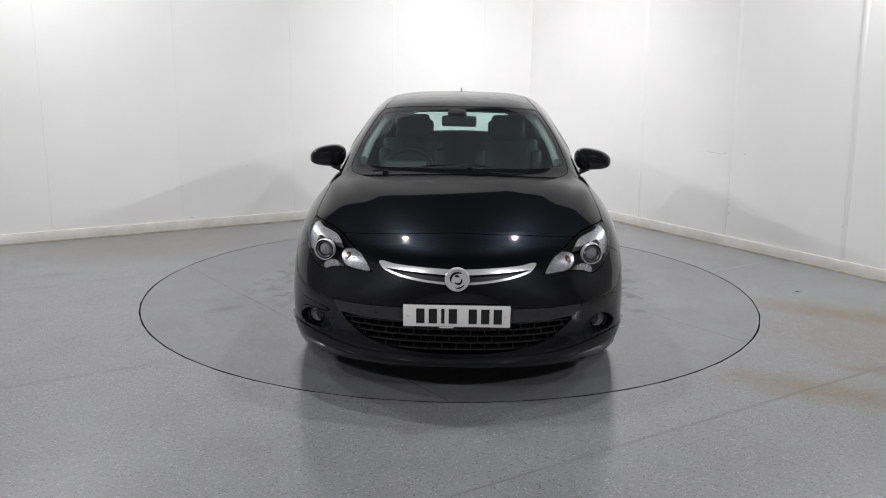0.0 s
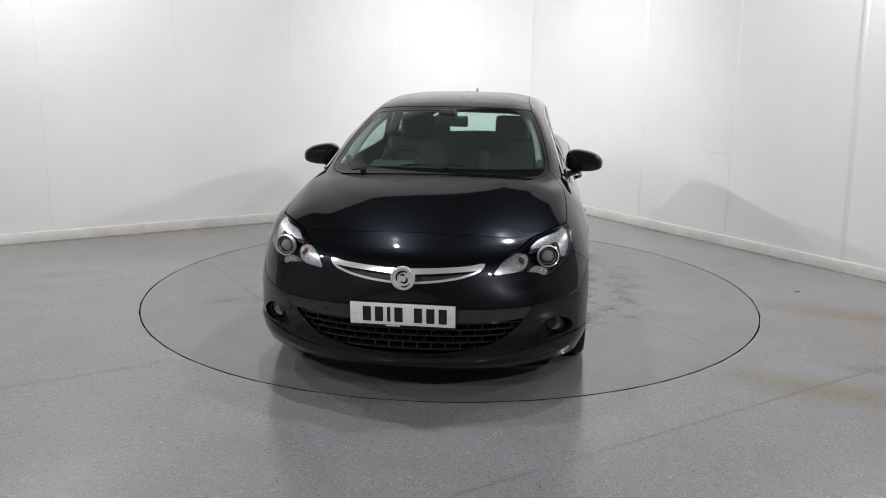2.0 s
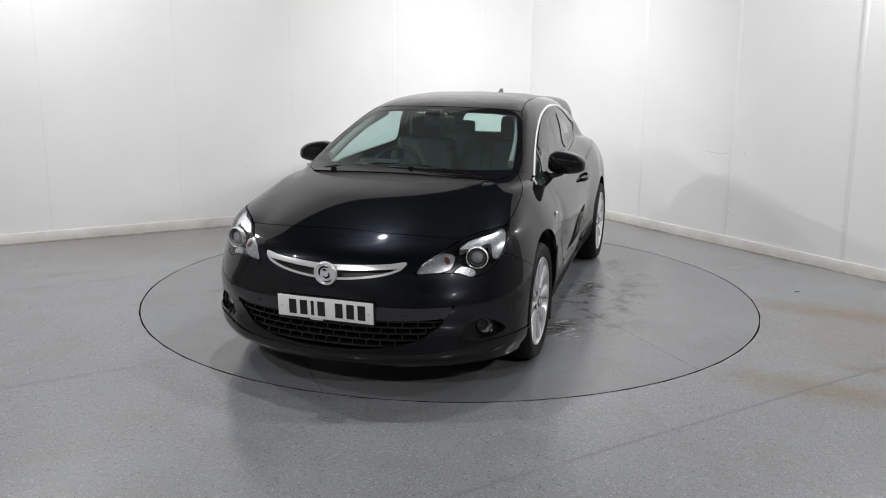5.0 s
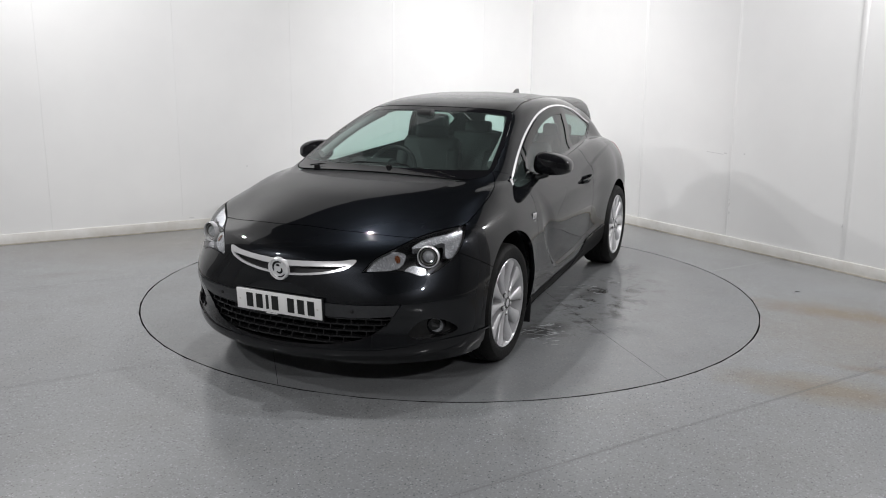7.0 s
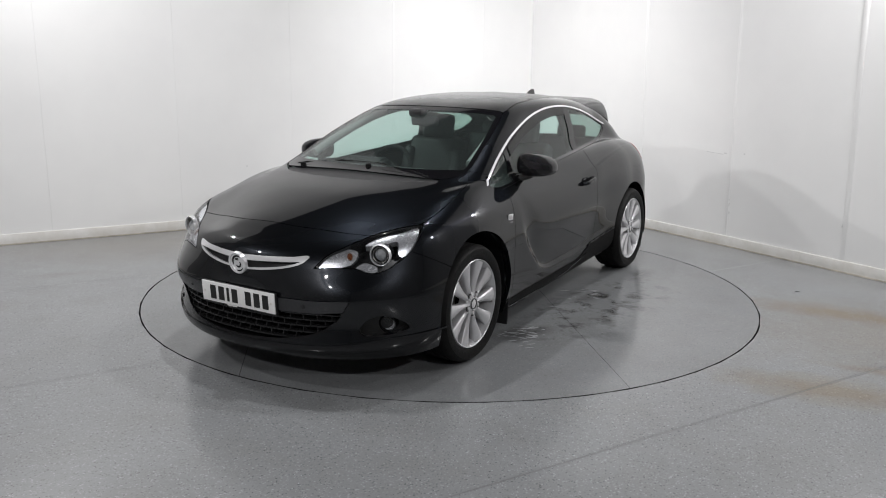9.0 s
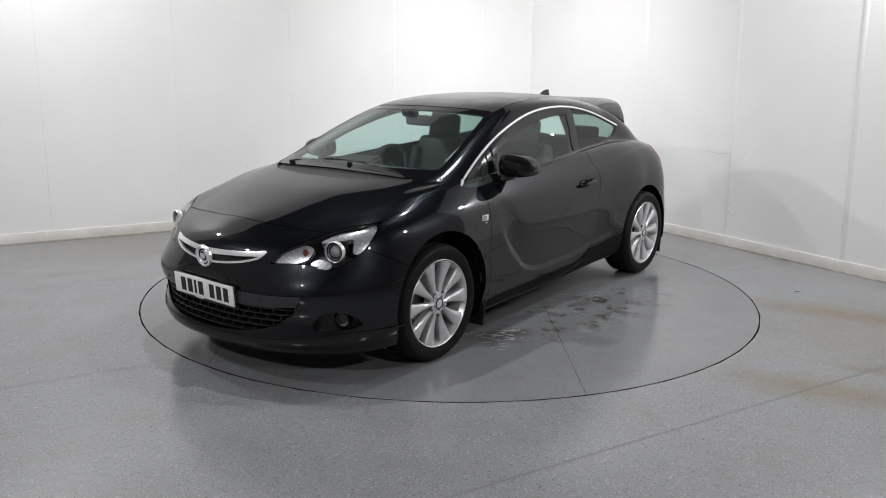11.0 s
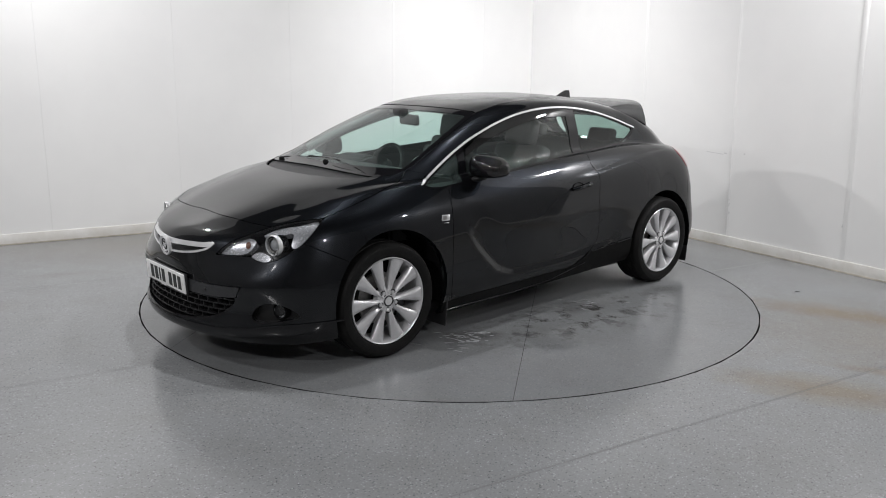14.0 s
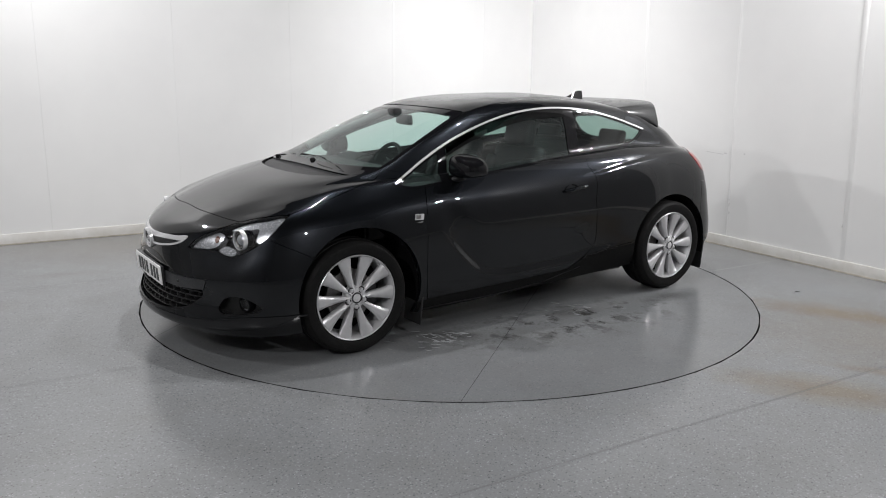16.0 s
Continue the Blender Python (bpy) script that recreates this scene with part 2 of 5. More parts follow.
def part(name, bm, mat, parent=None, label="", smooth=40):
    me = bpy.data.meshes.new(name)
    bmesh.ops.recalc_face_normals(bm, faces=bm.faces[:])
    bm.to_mesh(me)
    bm.free()
    me.materials.append(mat)
    if smooth:
        me.shade_smooth()
        me.set_sharp_from_angle(angle=radians(smooth))
    ob = new(name, me)
    if parent:
        ob.parent = parent
    if label:
        ob["label"] = label
    return ob


def box(bm, x0, x1, y0, y1, z0, z1, m=None, bevel=0.0):
    made = bmesh.ops.create_cube(bm, size=1.0)["verts"]
    place = Matrix.Translation(((x0 + x1) / 2, (y0 + y1) / 2, (z0 + z1) / 2)) @ Matrix.Diagonal((x1 - x0, y1 - y0, z1 - z0, 1))
    bmesh.ops.transform(bm, matrix=(m or Matrix()) @ place, verts=made)
    if bevel:
        edges = list({e for v in made for e in v.link_edges})
        bmesh.ops.bevel(bm, geom=edges, offset=bevel, segments=2, profile=0.5, affect="EDGES")
    return made


def boxes(*rows, m=None, bevel=0.0):
    bm = bmesh.new()
    for r in rows:
        box(bm, *r, m=m, bevel=bevel)
    return bm


def spin(profile, steps=64, closed=False, axis="X", arc=2 * math.pi, start=0.0):
    """A turned form: profile rows are (along the axis, radius)."""
    bm = bmesh.new()
    rows = []
    full = abs(arc - 2 * math.pi) < 1e-6
    n = steps if full else steps + 1
    for k in range(n):
        a = start + arc * k / steps
        c, s = math.cos(a), math.sin(a)
        if axis == "X":
            rows.append([bm.verts.new((h, r * c, r * s)) for h, r in profile])
        elif axis == "Y":
            rows.append([bm.verts.new((r * c, h, r * s)) for h, r in profile])
        else:
            rows.append([bm.verts.new((r * c, r * s, h)) for h, r in profile])
    m = len(profile)
    for k in range(steps):
        a, b = rows[k], rows[(k + 1) % n]
        for i in range(m if closed else m - 1):
            j = (i + 1) % m
            bm.faces.new((a[i], a[j], b[j], b[i]))
    bmesh.ops.remove_doubles(bm, verts=bm.verts[:], dist=1e-6)
    return bm


def spline(points, per=12, closed=False):
    """A smooth curve through points of any dimension."""
    p = np.array(points, float)
    n = len(p)
    d = np.maximum(np.linalg.norm(np.diff(np.vstack([p, p[:1]]), axis=0), axis=1), 1e-6) ** 0.7
    out = []
    for i in range(n if closed else n - 1):
        i1 = (i + 1) % n
        h = d[i]

        def slope(k, kp, kn, hp, hn):
            return ((p[k] - p[kp]) / hp * hn + (p[kn] - p[k]) / hn * hp) / (hp + hn)

        m0 = slope(i, i - 1, i1, d[i - 1], h) if closed or i > 0 else (p[i1] - p[i]) / h
        m1 = slope(i1, i, (i1 + 1) % n, h, d[i1]) if closed or i1 < n - 1 else (p[i1] - p[i]) / h
        for t in np.arange(per) / per:
            out.append((2 * t**3 - 3 * t**2 + 1) * p[i] + (t**3 - 2 * t**2 + t) * h * m0 + (3 * t**2 - 2 * t**3) * p[i1] + (t**3 - t**2) * h * m1)
    if not closed:
        out.append(p[-1])
    return np.array(out)


def inside(points, outline):
    """Signed distance of 2D points to a closed outline: positive inside."""
    p, a = np.asarray(points, float), np.asarray(outline, float)
    b = np.roll(a, -1, axis=0)
    best, odd = np.full(len(p), 1e9), np.zeros(len(p), bool)
    for (x0, y0), (x1, y1) in zip(a, b):
        dx, dy = x1 - x0, y1 - y0
        t = np.clip(((p[:, 0] - x0) * dx + (p[:, 1] - y0) * dy) / (dx * dx + dy * dy + 1e-12), 0, 1)
        best = np.minimum(best, np.hypot(p[:, 0] - x0 - t * dx, p[:, 1] - y0 - t * dy))
        cross = ((y0 > p[:, 1]) != (y1 > p[:, 1])) & (p[:, 0] < dx * (p[:, 1] - y0) / (dy if abs(dy) > 1e-12 else 1e-12) + x0)
        odd ^= cross
    return np.where(odd, best, -best)


class Skin:
    """A piece of a smooth surface: vertices, their normals, faces."""

    def __init__(self, v, n, f):
        self.v, self.n, self.f = np.asarray(v, float).reshape(-1, 3), np.asarray(n, float).reshape(-1, 3), f

    def cut(self, rule):
        """Splits along rule(points) = 0; returns the piece where it is positive and the rest."""
        if not self.f:
            return self, self
        val = np.asarray(rule(self.v), float).copy()
        val[np.abs(val) < 1e-7] = 1e-7
        pos = val > 0
        edges = {}
        for f in self.f:
            for a, b in zip(f, f[1:] + f[:1]):
                if pos[a] != pos[b]:
                    edges.setdefault((min(a, b), max(a, b)), 0)
        v, nn = self.v, self.n
        if edges:
            keys = list(edges)
            ia, ib = np.array([k[0] for k in keys]), np.array([k[1] for k in keys])
            lo, hi, flo, fhi = np.zeros(len(keys)), np.ones(len(keys)), val[ia], val[ib]
            for _ in range(3):
                t = np.clip(lo + (hi - lo) * flo / (flo - fhi), 0.0, 1.0)
                pt = v[ia] + (v[ib] - v[ia]) * t[:, None]
                ft = np.asarray(rule(pt), float)
                same = (ft > 0) == (flo > 0)
                lo, flo = np.where(same, t, lo), np.where(same, ft, flo)
                hi, fhi = np.where(same, hi, t), np.where(same, fhi, ft)
                flo = np.where(np.abs(flo) < 1e-9, 1e-9 * np.sign(val[ia]), flo)
                fhi = np.where(np.abs(fhi) < 1e-9, 1e-9 * np.sign(val[ib]), fhi)
            pt = v[ia] + (v[ib] - v[ia]) * t[:, None]
            pn = nn[ia] + (nn[ib] - nn[ia]) * t[:, None]
            for k, key in enumerate(keys):
                edges[key] = len(v) + k
            v, nn = np.vstack([v, pt]), np.vstack([nn, pn])
        fp, fn = [], []
        for f in self.f:
            side = [pos[a] for a in f]
            if all(side):
                fp.append(f)
            elif not any(side):
                fn.append(f)
            else:
                p, q = [], []
                for a, b in zip(f, f[1:] + f[:1]):
                    (p if pos[a] else q).append(a)
                    if pos[a] != pos[b]:
                        e = edges[(min(a, b), max(a, b))]
                        p.append(e), q.append(e)
                if len(p) > 2:
                    fp.append(p)
                if len(q) > 2:
                    fn.append(q)
        return Skin(v, nn, fp).tidy(), Skin(v, nn, fn).tidy()

    def tidy(self):
        used = sorted({a for f in self.f for a in f})
        new_of = {a: i for i, a in enumerate(used)}
        return Skin(self.v[used], self.n[used], [[new_of[a] for a in f] for f in self.f])

    def rim(self):
        """Directed boundary edges, those on the car's middle left out."""
        seen = {}
        for f in self.f:
            for a, b in zip(f, f[1:] + f[:1]):
                seen[(a, b)] = seen.get((a, b), 0) + 1
        return [(a, b) for a, b in seen if (b, a) not in seen and not (abs(self.v[a][0]) < 1e-4 and abs(self.v[b][0]) < 1e-4)]

    def moved(self, off):
        return Skin(self.v + self.n / np.linalg.norm(self.n, axis=1, keepdims=True) * off, self.n, self.f)

    def solid(self, depth):
        """Vertices, faces and loop normals of the piece with its rim turned inwards by depth."""
        n = self.n / np.maximum(np.linalg.norm(self.n, axis=1, keepdims=True), 1e-9)
        v, f, ln = [*self.v], [list(x) for x in self.f], [n[a] for x in self.f for a in x]
        if depth:
            twin = {}
            for a, b in self.rim():
                for k in (a, b):
                    if k not in twin:
                        twin[k] = (len(v), len(v) + 1)
                        v.append(self.v[k]), v.append(self.v[k] - n[k] * depth)
                face = [twin[b][0], twin[a][0], twin[a][1], twin[b][1]]
                fn = np.cross(self.v[a] - self.v[b], -n[a])
                fn = fn / max(np.linalg.norm(fn), 1e-9)
                f.append(face), ln.extend([fn] * 4)
        return np.array(v), f, np.array(ln)


def skin_object(name, skin, mat, parent, label="", depth=0.012, side="both"):
    """side: both halves in one mesh, or 'near' (+x) or 'far' (-x) alone."""
    v, f, ln = skin.solid(depth)
    flip = v * [-1, 1, 1]
    fm, lm, k = [], [], 0
    for x in f:
        fm.append(x[::-1])
        lm.extend((ln[k : k + len(x)] * [-1, 1, 1])[::-1])
        k += len(x)
    if side == "near":
        return obj(name, v, f, mat, parent, label, normals=ln)
    if side == "far":
        return obj(name, flip, fm, mat, parent, label, normals=lm)
    return obj(name, np.vstack([v, flip]), f + [[a + len(v) for a in x] for x in fm], mat, parent, label, normals=np.vstack([ln, np.array(lm)]))


def tube(points, radius, parent, name, mat, label="", closed=False, sides=8, flat=1.0):
    """A bar of round or flattened section along a curve."""
    p = np.array(points, float)
    n = len(p)
    bm = bmesh.new()
    rings = []
    up = Vector((0, 0, 1))
    for i in range(n):
        a, b = p[(i - 1) % n] if closed or i else p[i], p[(i + 1) % n] if closed or i < n - 1 else p[i]
        t = Vector(b - a).normalized()
        s = t.cross(up).normalized() if abs(t.dot(up)) < 0.98 else t.cross(Vector((0, 1, 0))).normalized()
        w = s.cross(t)
        rings.append([bm.verts.new(Vector(p[i]) + (s * math.cos(2 * math.pi * k / sides) + w * flat * math.sin(2 * math.pi * k / sides)) * radius) for k in range(sides)])
    for i in range(n if closed else n - 1):
        a, b = rings[i], rings[(i + 1) % n]
        for k in range(sides):
            bm.faces.new((a[k], a[(k + 1) % sides], b[(k + 1) % sides], b[k]))
    if not closed:
        bm.faces.new(rings[0]), bm.faces.new(rings[-1][::-1])
    return part(name, bm, mat, parent, label, 60)
# ---- the studio ----
def wall_frame(way, inward):
    """Local axes of a wall: x along it from the corner, y into the room, z up."""
    return Matrix((
        (way.x, inward.x, 0, CORNER.x), (way.y, inward.y, 0, CORNER.y), (0, 0, 1, 0), (0, 0, 0, 1)))


LEFT_IN = Vector((-LEFT_WAY.y, LEFT_WAY.x, 0))
if LEFT_IN.dot(-CORNER) < 0:
    LEFT_IN = -LEFT_IN
RIGHT_IN = Vector((-RIGHT_WAY.y, RIGHT_WAY.x, 0))
if RIGHT_IN.dot(-CORNER) < 0:
    RIGHT_IN = -RIGHT_IN


def panelled_wall(name, label, way, inward, length, joints, strips, finish):
    """A boarded wall: panels between joints; strips rows are (from the corner at the foot, the same at the top, width)."""
    m = wall_frame(way, inward)
    wall = part(name, boxes((0, length, -0.16, -0.014, -0.02, CEILING), m=m), M_TRIM, None)
    tagged(wall, label, "wall", kind="structure")
    for a, b in zip(joints, joints[1:]):
        # panels past finish are out of view, greyed to darken reflections in the car
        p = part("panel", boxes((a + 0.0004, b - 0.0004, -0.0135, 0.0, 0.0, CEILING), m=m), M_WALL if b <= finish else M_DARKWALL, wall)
    for foot, top, width in strips:
        lean = (top - foot) / CEILING
        bm = boxes((-width / 2, width / 2, 0.0005, 0.003, 0.105, CEILING), bevel=0.001)
        bmesh.ops.transform(bm, matrix=m @ Matrix.Translation((foot, 0, 0)) @ Matrix(((1, 0, lean, 0), (0, 1, 0, 0), (0, 0, 1, 0), (0, 0, 0, 1))), verts=bm.verts[:])
        part("cover_strip", bm, M_STRIP, wall, "white joint cover strip")
    bm = boxes((0.0, length, 0.0005, 0.014, 0.0, 0.1), m=m, bevel=0.004)
    skirting = tagged(part("baseboard", bm, M_TRIM), "white scuffed skirting board along the wall", "skirting", kind="structure")
    part("sealant_bead", boxes((0.0, length, 0.0142, 0.019, 0.0, 0.012), m=m, bevel=0.002), M_BEAD, skirting, "stained beige sealant along the floor")
    return wall


panelled_wall("wall_left", "white painted boarded studio wall with faint joints", LEFT_WAY, LEFT_IN, 9.0,
              [0.0, 0.70, 1.885, 3.08, 4.255, 5.45, 6.65, 7.85, 9.0], [(1.885, 1.888, 0.022)], 8.0)
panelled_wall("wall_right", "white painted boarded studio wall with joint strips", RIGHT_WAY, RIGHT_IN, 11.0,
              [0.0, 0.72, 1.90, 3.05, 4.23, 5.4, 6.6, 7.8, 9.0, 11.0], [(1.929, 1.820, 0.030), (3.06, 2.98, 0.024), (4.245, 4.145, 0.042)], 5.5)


def slab(name, a, b, thick, z0, z1, mat, label):
    way = (b - a).normalized()
    side = Vector((-way.y, way.x, 0))
    if side.dot(a) < 0:
        side = -side
    m = Matrix(((way.x, side.x, 0, a.x), (way.y, side.y, 0, a.y), (0, 0, 1, 0), (0, 0, 0, 1)))
    return tagged(part(name, boxes((0, (b - a).length, 0, thick, z0, z1), m=m), mat), label, "wall", kind="structure")


LEFT_END, RIGHT_END = CORNER + LEFT_WAY * 9.0, CORNER + RIGHT_WAY * 11.0
BACK = LEFT_END + RIGHT_WAY * 11.0
# assumed walls out of view, added to close the room and tone reflections
slab("wall_back", RIGHT_END, BACK, 0.15, -0.02, CEILING, M_DARKWALL, "unseen grey wall behind the camera, toned for the car's reflections")
slab("wall_side", BACK, LEFT_END, 0.15, -0.02, CEILING, M_DARKWALL, "unseen grey side wall, toned for the car's reflections")
bm = bmesh.new()
bm.faces.new([bm.verts.new((p.x, p.y, CEILING)) for p in (CORNER, LEFT_END, BACK, RIGHT_END)])
bmesh.ops.solidify(bm, geom=bm.faces[:], thickness=-0.12)
tagged(part("ceiling", bm, M_CEIL), "plain white painted ceiling of the studio", "ceiling", kind="structure")


# floor: vinyl sheets two metres wide, with a round hole for the turntable
SHEET = Vector((0.853, 0.522, 0))
ACROSS = Vector((-SHEET.y, SHEET.x, 0))
SEAM0 = Vector((0.022, -3.131, 0)).dot(ACROSS)


def sheet(name, lo, hi, mat, keep, parent, z=0.0, label=""):
    """A strip of vinyl between two lines across the sheets, cut by keep(points) > 0."""
    us = np.arange(-14, 14.01, 0.25)
    vs = np.linspace(lo, hi, 9)
    v = np.array([[*(SHEET * u + ACROSS * w)[:2], z] for u in us for w in vs])
    n = len(vs)
    f = [[i * n + j, (i + 1) * n + j, (i + 1) * n + j + 1, i * n + j + 1] for i in range(len(us) - 1) for j in range(n - 1)]
    skin, _ = Skin(v, np.tile([0, 0, 1.0], (len(v), 1)), f).cut(keep)
    w, g, ln = skin.solid(0.0)
    return obj(name, w, g, mat, parent, label, normals=ln)


def in_room(p):
    a = np.minimum((p[:, 0] - CORNER.x) * LEFT_IN.x + (p[:, 1] - CORNER.y) * LEFT_IN.y, (p[:, 0] - CORNER.x) * RIGHT_IN.x + (p[:, 1] - CORNER.y) * RIGHT_IN.y)
    return np.minimum(a + 0.01, 30 - np.abs(p[:, 0]))


bm = boxes((-14, 14, -14, 9, -0.12, -0.03))
floor = tagged(part("floor", bm, M_GAP), "grey speckled vinyl floor with welded seams", "floor", kind="structure")
for k in range(-3, 4):
    lo, hi = SEAM0 + 2.04 * k, SEAM0 + 2.04 * (k + 1)
    sheet("vinyl_sheet", lo + 0.0030, hi - 0.0030, M_FLOOR, lambda p: np.minimum(np.hypot(p[:, 0], p[:, 1]) - TABLE_R - 0.006, in_room(p)), floor)
    bm = bmesh.new()
    reach = math.sqrt(max((TABLE_R + 0.006) ** 2 - hi * hi, 0))
    for a, b in ((-14, -reach), (reach, 14)) if reach else ((-14, 14),):
        box(bm, a, b, hi - 0.0045, hi + 0.0045, -0.01, -0.0006, m=Matrix(((SHEET.x, ACROSS.x, 0, 0), (SHEET.y, ACROSS.y, 0, 0), (0, 0, 1, 0), (0, 0, 0, 1))))
    part("weld_line", bm, M_WELD, floor)

# turntable
turntable = tagged(new("turntable"), "round vehicle turntable covered in grey vinyl", "turntable")
part("deck", spin([(-0.02, 0.001), (-0.02, TABLE_R - 0.006), (-0.005, TABLE_R - 0.006), (-0.005, 0.001)], 160, axis="Z"), M_GAP, turntable, "dark turntable deck")
part("rim", spin([(-0.03, TABLE_R - 0.0065), (-0.0006, TABLE_R - 0.0065), (-0.0006, TABLE_R - 0.0048), (-0.03, TABLE_R - 0.0048)], 200, closed=True, axis="Z"), M_GAP, turntable, "thin dark steel rim")
part("floor_collar", spin([(-0.04, TABLE_R + 0.0048), (-0.0006, TABLE_R + 0.0048), (-0.0006, TABLE_R + 0.0075), (-0.04, TABLE_R + 0.0075)], 200, closed=True, axis="Z"), M_GAP, floor, "dark steel collar round the turntable")
TABLE_N, TABLE_T = np.array([0.772, 0.635]), np.array([-0.635, 0.772])
for lo, hi in ((-3.0, -1.38), (-1.38, 0.66), (0.66, 3.0)):
    us, vs = np.linspace(-2.4, 2.4, 41), np.linspace(max(lo, -2.3) + 0.0012, min(hi, 2.3) - 0.0012, 21)
    v = np.array([[*(TABLE_T * u + TABLE_N * w), 0.0] for u in us for w in vs])
    n = len(vs)
    f = [[i * n + j, i * n + j + 1, (i + 1) * n + j + 1, (i + 1) * n + j] for i in range(len(us) - 1) for j in range(n - 1)]
    piece, _ = Skin(v, np.tile([0, 0, 1.0], (len(v), 1)), f).cut(lambda p: TABLE_R - 0.006 - np.hypot(p[:, 0], p[:, 1]))
    if f and np.cross(v[f[0][1]] - v[f[0][0]], v[f[0][2]] - v[f[0][0]])[2] < 0:
        piece.f = [x[::-1] for x in piece.f]
    w, g, ln = piece.solid(0.0)
    obj("vinyl_sheet", w, g, M_TABLE, turntable, normals=ln)


def droplets():
    """Thin water marks left on the table beside the wheels."""
    rng = random.Random(7)
    bm = bmesh.new()
    for k in range(60):
        if k < 44:
            c = Vector((rng.gauss(0.98, 0.09), rng.gauss(-0.74, 0.12), 0))
        else:
            c = Vector((rng.gauss(1.02, 0.10), rng.gauss(0.35, 0.2), 0))
        a, long, thin = rng.uniform(0.2, 1.4), rng.uniform(0.008, 0.045), rng.uniform(0.002, 0.006)
        m = Matrix.Translation(c) @ Matrix.Rotation(a, 4, "Z")
        low, high = [], []
        for i in range(10):
            t = 2 * math.pi * i / 10
            r = rng.uniform(0.7, 1.2)
            low.append(bm.verts.new(m @ Vector((long * r * math.cos(t), thin * r * math.sin(t), 0.0003))))
            high.append(bm.verts.new(m @ Vector((long * 0.7 * r * math.cos(t), thin * 0.6 * r * math.sin(t), 0.0018))))
        bm.faces.new(high)
        for i in range(10):
            bm.faces.new((low[i], low[(i + 1) % 10], high[(i + 1) % 10], high[i]))
    return bm


tagged(part("water_drip", droplets(), M_WATER, turntable, "clear water drips beside the wheels"), kind="stuff")


def wall_mark(way, inward, along, z, w, h, lean=0.0):
    m = wall_frame(way, inward) @ pose(along, 0, z, 0, lean, 0)
    return tagged(part("scuff_mark", boxes((-w / 2, w / 2, 0.0002, 0.0012, -h / 2, h / 2), m=m), M_SCUFF, None), "small grey scuff on the white wall", "scuff", group="wall scuffs", kind="structure")


for along, z, w, h, lean in ((2.86, .87, .20, .006, 3), (2.98, .878, .03, .012, 0), (3.19, .888, .018, .012, 0), (3.065, .445, .012, .016, 0), (3.07, .40, .010, .03, 8), (3.078, .325, .012, .02, 0), (4.222, .40, .018, .06, 20)):
    wall_mark(RIGHT_WAY, RIGHT_IN, along, z, w, h, lean)
for along, z, w, h, lean in ((3.58, .616, .018, .010, 0), (4.17, .12, .05, .006, 0)):
    wall_mark(LEFT_WAY, LEFT_IN, along, z, w, h, lean)
debris = part("floor_debris", boxes((2.625, 2.66, -.043, -.032, .0005, .005), bevel=.002), M_INK)
tagged(debris, "small black scrap lying on the vinyl floor", "scrap")
# ---- the car ----
# Feature curves of the body, nose to tail along one side; x outwards, y to the rear, z up.
# under edge
UNDER_EDGE = [(0, -2.204, 0.165), (0.346, -2.164, 0.162), (0.627, -2.038, 0.165), (0.819, -1.858, 0.175), (0.875, -1.343, 0.179), (0.841, -0.743, 0.173), (0.816, 0.003, 0.187), (0.803, 0.698, 0.211), (0.806, 1.343, 0.244), (0.742, 1.917, 0.276), (0.451, 2.061, 0.288), (0, 2.095, 0.289)]
# lip and sill
LIP_SILL = [(0, -2.28, 0.206), (0.337, -2.232, 0.208), (0.632, -2.087, 0.219), (0.849, -1.859, 0.244), (0.916, -1.341, 0.257), (0.862, -0.746, 0.24), (0.834, -0.004, 0.252), (0.824, 0.687, 0.273), (0.865, 1.328, 0.293), (0.781, 1.901, 0.334), (0.488, 2.087, 0.354), (0, 2.125, 0.355)]
# lower grille, lower door
LOWER_DOOR = [(0, -2.252, 0.343), (0.331, -2.219, 0.347), (0.63, -2.077, 0.361), (0.854, -1.856, 0.373), (0.939, -1.341, 0.395), (0.888, -0.749, 0.376), (0.859, -0.01, 0.387), (0.845, 0.678, 0.395), (0.87, 1.315, 0.413), (0.8, 1.875, 0.451), (0.474, 2.104, 0.461), (0, 2.147, 0.462)]
# bumper bar
BUMPER_LINE = [(0, -2.243, 0.473), (0.326, -2.224, 0.48), (0.632, -2.113, 0.487), (0.855, -1.85, 0.501), (0.934, -1.344, 0.532), (0.894, -0.752, 0.523), (0.868, -0.014, 0.532), (0.852, 0.671, 0.539), (0.866, 1.306, 0.554), (0.801, 1.843, 0.589), (0.484, 2.086, 0.609), (0, 2.138, 0.61)]
# badge height, widest line
WIDEST_LINE = [(0, -2.241, 0.583), (0.322, -2.199, 0.591), (0.606, -2.069, 0.611), (0.834, -1.827, 0.637), (0.917, -1.349, 0.679), (0.897, -0.756, 0.68), (0.876, -0.017, 0.688), (0.86, 0.669, 0.703), (0.867, 1.304, 0.716), (0.797, 1.812, 0.749), (0.462, 2.006, 0.769), (0, 2.053, 0.768)]
# nose edge, wing tops
WING_TOP = [(0, -2.196, 0.697), (0.316, -2.15, 0.695), (0.573, -2.021, 0.719), (0.788, -1.79, 0.779), (0.871, -1.354, 0.817), (0.87, -0.76, 0.827), (0.855, -0.018, 0.843), (0.844, 0.671, 0.867), (0.84, 1.311, 0.88), (0.76, 1.783, 0.905), (0.47, 1.954, 0.921), (0, 1.997, 0.916)]
